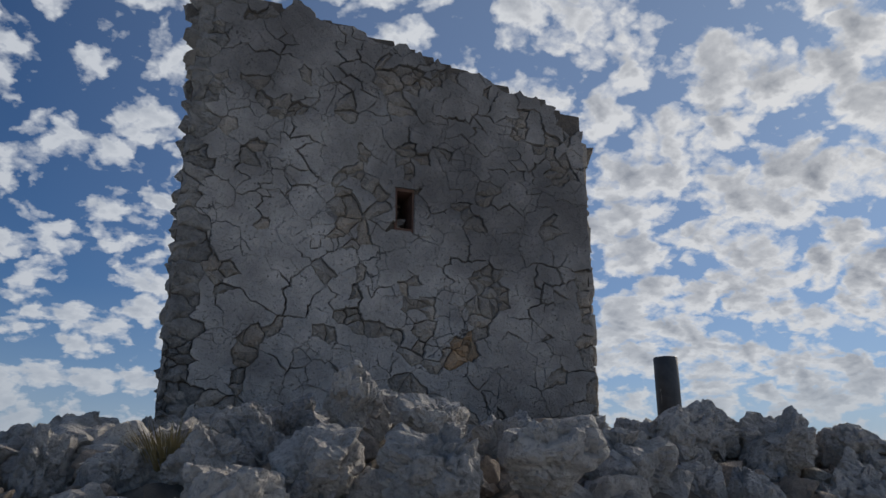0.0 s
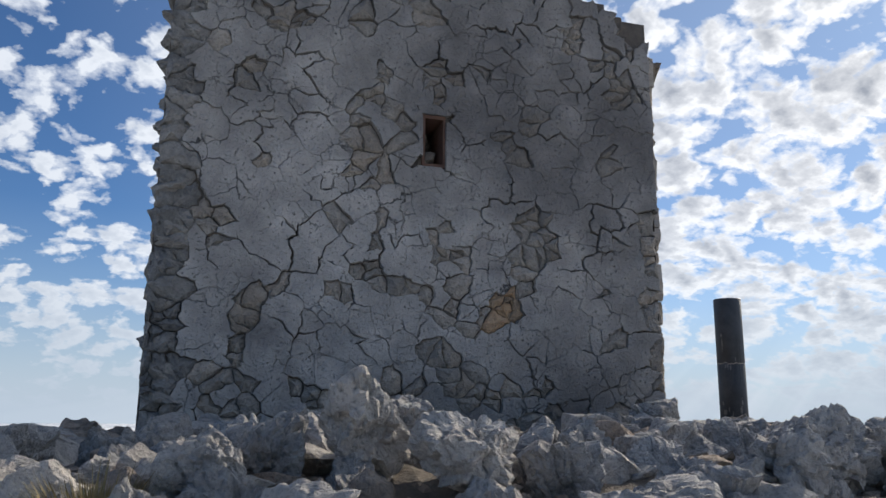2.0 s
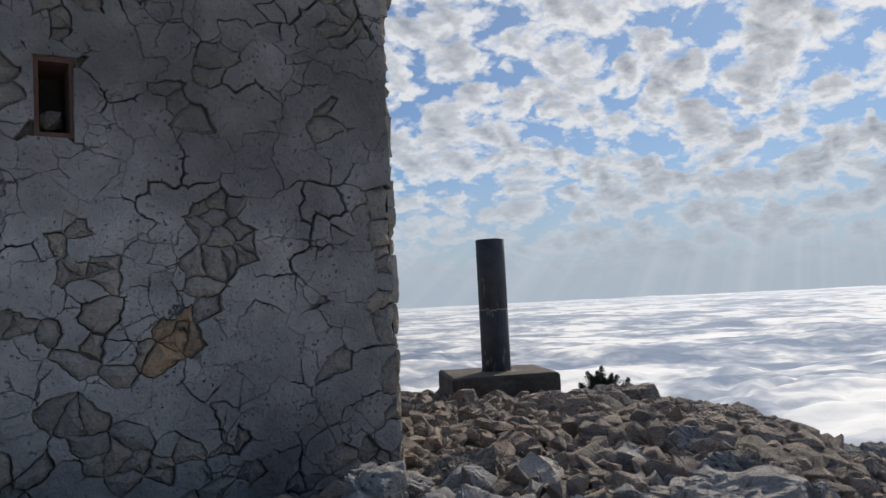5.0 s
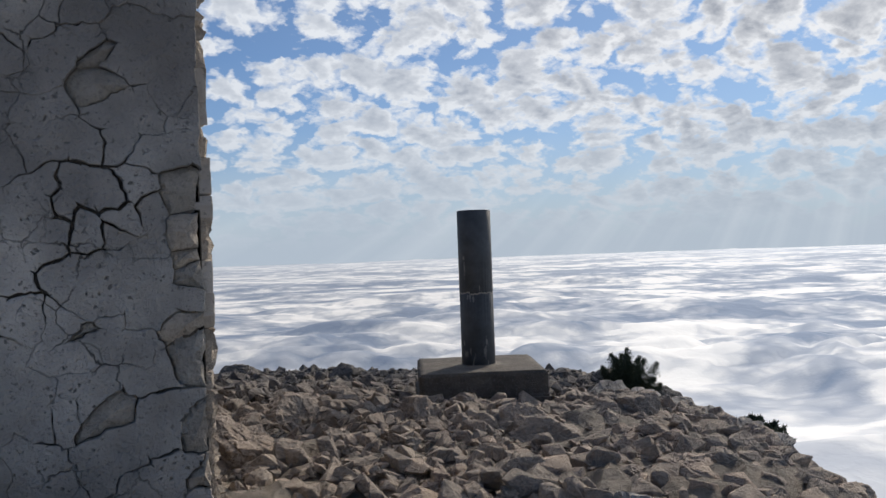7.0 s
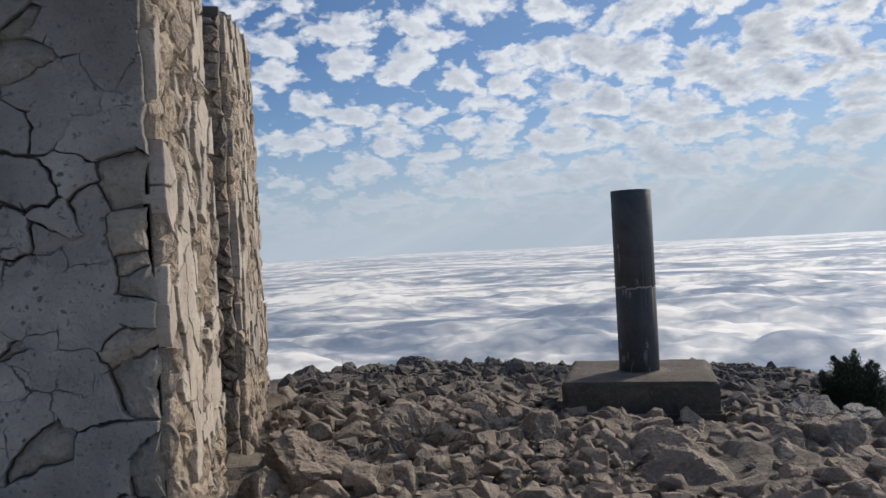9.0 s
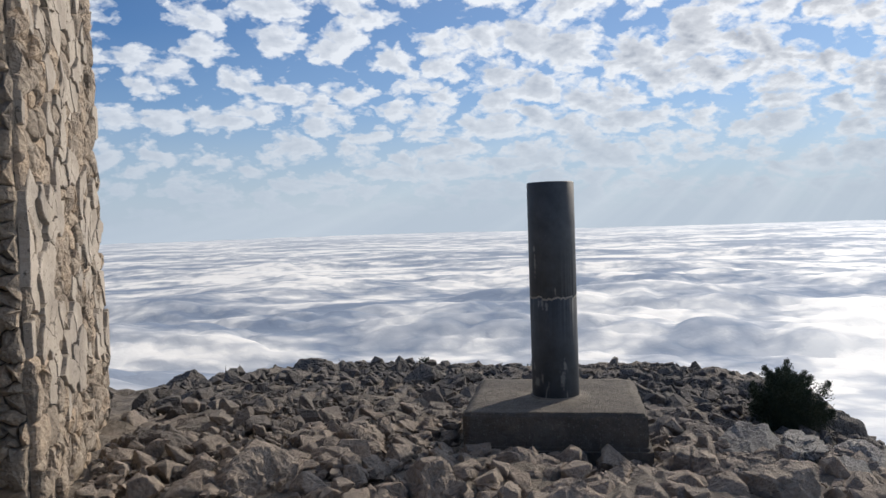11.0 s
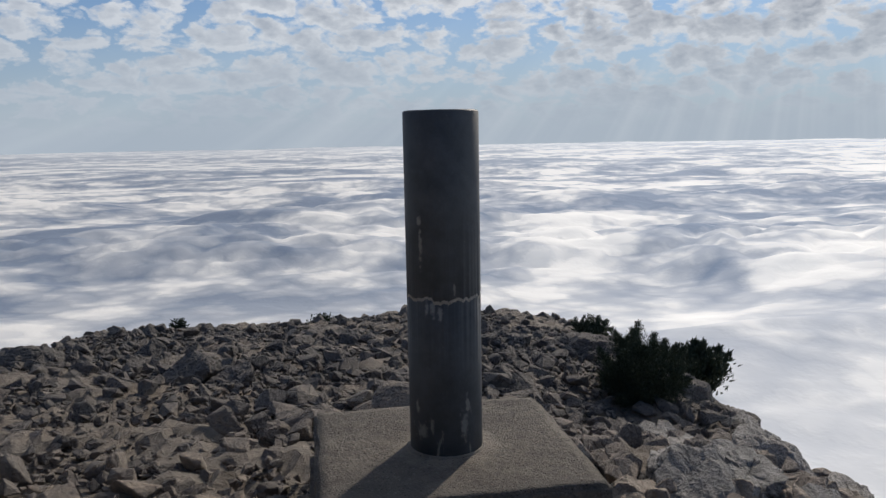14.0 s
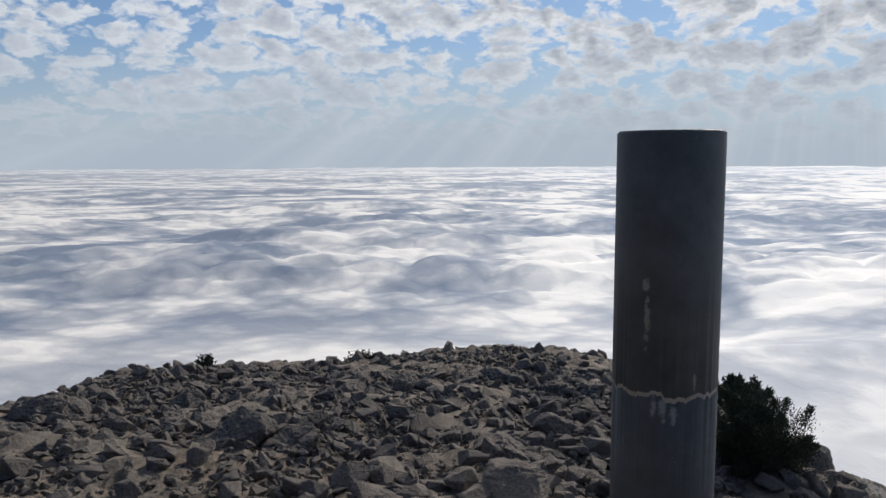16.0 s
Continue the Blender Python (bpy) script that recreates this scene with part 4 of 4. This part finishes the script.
def front_wall():
    thing = wall("wall_front", "ruined rubble wall with cracked grey lime plaster and a small loophole")
    hx0, hx1, hy0, hy1 = -4.225 - WEST_X, -4.085 - WEST_X, 1.455 - FOOT, 1.775 - FOOT
    bm = bmesh.new()
    edge = jagged(0.0, FW, front_top, 0.13, 0.035, 2.0)
    left = [p for p in edge if p[0] <= hx0]
    mid = [p for p in edge if hx0 < p[0] <= hx1]
    right = [p for p in edge if p[0] > hx1]
    zl, zr = front_top(hx0), front_top(hx1)
    prism(bm, [(0, 0), (hx0, 0), (hx0, zl)] + left[::-1], front_m, 0.45)
    prism(bm, [(hx1, 0), (FW, 0)] + right[::-1] + [(hx1, zr)], front_m, 0.45)
    prism(bm, [(hx0, 0), (hx1, 0), (hx1, hy0), (hx0, hy0)], front_m, 0.45)
    prism(bm, [(hx0, hy1), (hx1, hy1), (hx1, zr)] + mid[::-1] + [(hx0, zl)], front_m, 0.45)
    back = front_m @ Matrix.Translation((0, 0, -0.32))
    prism(bm, [(hx0, hy0), (hx1, hy0), (hx1, hy1), (hx0, hy1)], back, 0.13)
    part("masonry_core", bm, mortar_mat, thing)

    def bareness(x, z):
        b = 0.02 + 0.80 * noise.noise((x * 2.1, z * 2.1, 41.0)) + 0.66 * noise.noise((x * 8, z * 8, 4.0))
        if x < 0.16 + 0.05 * noise.noise((z * 4, 0, 0)):
            b = 0.9
        foot = z + FOOT
        if foot < 0.8:
            b += 0.06
        if foot < 0.22 + 0.1 * noise.noise((x * 3, 0, 0)):
            b += 0.28
        if math.hypot(x - 1.98, (foot - 0.62) * 0.8) < 0.11:
            b = 0.9
        if x > FW - 0.07 and foot < 1.3:
            b = 0.9
        return b

    clad(thing, front_m, FW, 3.65, 1150, 1.15, bareness, 0.0072, 1.0, front_top, (hx0, hx1, hy0, hy1), 0.25, 1.0, (1.98, 0.62 - FOOT))
    # terracotta lining and a stone lodged in the loophole
    for name, x0, x1, y0, y1 in (("jamb", hx0, hx0 + 0.018, hy0, hy1), ("jamb", hx1 - 0.012, hx1, hy0, hy1), ("lintel", hx0 + 0.018, hx1 - 0.012, hy1 - 0.02, hy1), ("sill", hx0 + 0.018, hx1 - 0.012, hy0, hy0 + 0.02)):
        bm = bmesh.new()
        prism(bm, [(x0, y0), (x1, y0), (x1, y1), (x0, y1)], front_m @ Matrix.Translation((0, 0, 0.012)), 0.26)
        part(name, bm, brick_mat, thing, "worn reddish brick lining of the loophole")
    v, f = rock_shape(3, 12, 0.05)
    lodged = new("stone", mesh_of("stone", v, f, stone_mat))
    lodged.matrix_world = front_m @ Matrix.LocRotScale(((hx0 + hx1) / 2 + 0.01, hy0 + 0.09, -0.11), Euler((0.3, 0.5, 0.2)), (0.07, 0.085, 0.10))
    child(lodged, thing)
    return thing


def quoins(thing, x, y, z0, z1, lean, size, wide, seed):
    """Rough corner stones, one on another up an edge."""
    r = np.random.default_rng(seed)
    z = z0
    while z < z1:
        t = size * r.uniform(0.6, 1.4)
        v, f = rock_shape(3, 16, 0.05)
        v = v / np.abs(v).max(0)
        ob = new("stone", mesh_of("stone", v, f, quoin_mat))
        grow = r.uniform(0.9, 1.08)
        ob.matrix_world = Matrix.LocRotScale((x + lean * z + r.uniform(-0.02, 0.02), y + r.uniform(-0.01, 0.01), z + t / 2), Euler((r.uniform(-0.06, 0.06), r.uniform(-0.1, 0.1), r.uniform(-0.12, 0.12))),
                                             (wide * grow, 0.10, t * 0.54))
        child(ob, thing)
        z += t


def coping(thing, f, x0, x1, m, size, depth, seed):
    """A row of loose stones along a broken top."""
    r = np.random.default_rng(seed)
    x = x0
    while x < x1:
        w = size * r.uniform(0.6, 1.5)
        v, fc = rock_shape(3, 16, 0.05)
        v = v / np.abs(v).max(0)
        ob = new("stone", mesh_of("stone", v, fc, stone_mat))
        ob.matrix_world = m @ Matrix.LocRotScale((x + w / 2, f(x + w / 2) - 0.085 + r.uniform(-0.02, 0.02), -depth / 2 + 0.03), Euler((r.uniform(-0.1, 0.1), r.uniform(-0.1, 0.1), r.uniform(-0.15, 0.05))),
                                                 (w * 0.56, r.uniform(0.05, 0.075), depth * 0.5))
        child(ob, thing)
        x += w


masonry = front_wall()
coping(masonry, front_top, 0.0, FW, front_m, 0.15, 0.44, 31)
quoins(masonry, WEST_X + 0.115, FACE_Y + 0.05, -0.1, 3.02, -0.032, 0.13, 0.125, 21)
quoins(masonry, WEST_X + 0.115, FACE_Y + 0.25, -0.1, 3.05, -0.032, 0.16, 0.125, 22)
quoins(masonry, EAST_X - 0.07, FACE_Y + 0.070, -0.1, 1.45, 0.0, 0.12, 0.085, 23)


def rubble(x, z):
    return 0.46 + 0.85 * noise.noise((x * 2.2, z * 1.6, 77.0)) + 0.5 * noise.noise((x * 7, z * 7, 7.0)) + (0.4 if z + FOOT < 0.3 else 0.0)


def side_wall():
    # the stretch next to the front wall, then the doorway, then the further stretch
    for name, y0, y1, east, high, slope, label, count in (
            ("wall_side_near", FACE_Y + 0.0, -1.92, EAST_X, 2.42, -0.05, "sunlit side wall of rough stones and flaking plaster", 430),
            ("wall_side_far", -0.92, 0.80, EAST_X - 0.01, 2.36, 0.10, "broken stretch of rubble wall beyond the doorway", 460)):
        thing = wall(name, label)
        m = Matrix(((0, 0, 1, east), (1, 0, 0, y0), (0, 1, 0, FOOT), (0, 0, 0, 1)))
        w = y1 - y0

        def top(x, high=high, slope=slope):
            return high - FOOT + slope * x

        bm = bmesh.new()
        start = 0.452 if name == "wall_side_near" else 0.0
        prism(bm, [(start, 0), (w, 0)] + jagged(start, w, top, 0.16, 0.05, 9.0)[::-1], m, 0.42)
        if start:
            prism(bm, [(0.0, 0), (start - 0.002, 0), (start - 0.002, top(0) - 0.02), (0.0, top(0) - 0.02)], m, 0.02)
        part("masonry_core", bm, mortar_mat, thing)
        coping(thing, top, 0.46 if start else 0.0, w, m, 0.16, 0.42, 33)
        clad(thing, m, w, 3.1, count, 0.95, rubble, 0.012, 5.0, top, None, 0.15, 2.6, None, sunlit_cream_mat)
        # the end that faces the walker, at the doorway
        if not start:
            m2 = Matrix(((1, 0, 0, east - 0.42), (0, 0, -1, y0), (0, 1, 0, FOOT), (0, 0, 0, 1)))
            clad(thing, m2, 0.42, 2.95, 135, 1.5, lambda x, z: 0.85, 0.012, 8.0, lambda x, t=top: t(0) - 0.03, None, 0.3, 4.0, None, sunlit_cream_mat)


side_wall()


def plain_wall(name, x0, x1, y0, y1, high, label):
    thing = wall(name, label)
    bm = bmesh.new()
    m = Matrix(((1, 0, 0, x0), (0, 0, -1, y0), (0, 1, 0, FOOT - 0.8), (0, 0, 0, 1)))
    prism(bm, [(0, 0), (x1 - x0, 0)] + jagged(0, x1 - x0, lambda x: high - FOOT + 0.8, 0.2, 0.06, 3.0)[::-1], m, y1 - y0)
    part("masonry_core", bm, mortar_mat, thing)
    return thing


plain_wall("wall_west", WEST_X + 0.03, WEST_X + 0.45, FACE_Y + 0.452, 1.05, 1.9, "rough rubble wall closing the ruin")
plain_wall("wall_back", WEST_X + 0.452, EAST_X - 0.403, 0.62, 1.05, 1.7, "rough rubble wall at the back of the ruin")


# ---- plants ----
def juniper(x, y, z, width, high, count, label, seed, leaf=1.0):
    r = np.random.default_rng(seed)
    thing = tagged(new("juniper_bush"), label, "bush")
    thing.location = (x, y, z)
    for k in range(9):
        a, lean = r.uniform(0, 6.28), r.uniform(0.15, 0.8)
        bm = bmesh.new()
        p, rad, rows = Vector((0, 0, -0.06)), 0.016, []
        reach = Vector((math.cos(a) * lean * width * 0.5, math.sin(a) * lean * width * 0.5, high * (1.0 - 0.4 * lean)))
        for step in range(5):
            q = reach * (step / 4) + Vector(r.normal(size=3)) * 0.02 * (step > 0) + Vector((0, 0, -0.06))
            rows.append([bm.verts.new(q + Vector((math.cos(t), math.sin(t), 0)) * rad * (1 - 0.2 * step)) for t in (0, 1.26, 2.51, 3.77, 5.03)])
        for ra, rb in zip(rows, rows[1:]):
            for i in range(5):
                bm.faces.new((ra[i], ra[(i + 1) % 5], rb[(i + 1) % 5], rb[i]))
        part("stem", bm, bark_mat, thing)
    vs, fs = [], []
    spikes = [(r.uniform(0, 6.28), r.uniform(0.10, 1.0), r.uniform(0.62, 1.35)) for _ in range(42)]
    for _ in range(count):
        a, lean, tall = spikes[r.integers(len(spikes))]
        t = r.random() ** 0.6
        spread_r = 0.26 * (1.0 - t) * (0.45 + t) + 0.022
        c = np.array([math.cos(a) * lean * 0.5 * width * (0.16 + 0.84 * t), math.sin(a) * lean * 0.5 * width * (0.16 + 0.84 * t), high * tall * t * (1.05 - 0.35 * lean)])
        c = c + r.normal(size=3) * spread_r * 0.55 * np.array([width, width, high])
        if c[2] < -0.06:
            c[2] = r.uniform(0, 0.15)
        d = np.array([math.cos(a) * lean * 0.6, math.sin(a) * lean * 0.6, 1.0]) + r.normal(size=3) * 0.5
        d /= np.linalg.norm(d)
        s = np.cross(d, r.normal(size=3))
        s /= np.linalg.norm(s)
        ln, wd = leaf * r.uniform(0.025, 0.06) * min(1.0, 0.35 + high), leaf * r.uniform(0.003, 0.007)
        b = len(vs)
        vs += [tuple(c - s * wd), tuple(c + d * ln * 0.5 - s * wd * 1.3), tuple(c + d * ln), tuple(c + d * ln * 0.5 + s * wd * 1.3), tuple(c + s * wd)]
        fs.append((b, b + 1, b + 2, b + 3, b + 4))
    child(tagged(new("foliage", mesh_of("foliage", vs, fs, juniper_mat)), kind="stuff"), thing)
    return thing


juniper(3.03, 1.80, -1.08, 0.80, 0.60, 80000, "dark green juniper bush among the rocks at the drop", 3, 0.42)
juniper(13.6, 10.0, -5.35, 2.3, 1.1, 16000, "dark shrub on a crag below the summit", 4, 3.0)
juniper(0.87, 7.6, -1.25, 0.30, 0.15, 900, "small dark shrub on the far crest", 5)
juniper(2.54, 6.9, -1.27, 0.5, 0.12, 1200, "small dark shrub on the far crest", 6)
juniper(5.2, 4.6, -1.38, 0.62, 0.22, 5000, "low dark juniper shrub at the edge of the drop", 8)


def tuft(x, y, z, count, high, spread_r, seed, label):
    r = np.random.default_rng(seed)
    vs, fs = [], []
    for _ in range(count):
        a, q = r.uniform(0, 6.28), spread_r * r.random() ** 0.5
        c = np.array([math.cos(a) * q, math.sin(a) * q, -0.03])
        d = np.array([math.cos(a) * q * 1.6, math.sin(a) * q * 1.6, high * r.uniform(0.5, 1.0)]) + r.normal(size=3) * high * 0.15
        s = np.array([-math.sin(a), math.cos(a), 0]) * r.uniform(0.0012, 0.003)
        b = len(vs)
        mid = c + d * 0.55 + np.array([0, 0, high * 0.08])
        vs += [tuple(c - s), tuple(c + s), tuple(mid + s * 0.8), tuple(c + d), tuple(mid - s * 0.8)]
        fs += [(b, b + 1, b + 2, b + 4), (b + 4, b + 2, b + 3)]
    thing = tagged(new("grass_tuft", mesh_of("grass_tuft", vs, fs, straw_mat)), label, "grass")
    thing.location = (x, y, z)
    return thing


tuft(-5.55, -5.18, -0.24, 700, 0.16, 0.075, 11, "tuft of dry yellow grass between grey rocks")
tuft(-6.22, -5.35, -0.34, 300, 0.12, 0.06, 12, "small tuft of dry grass at the foot of the rocks")
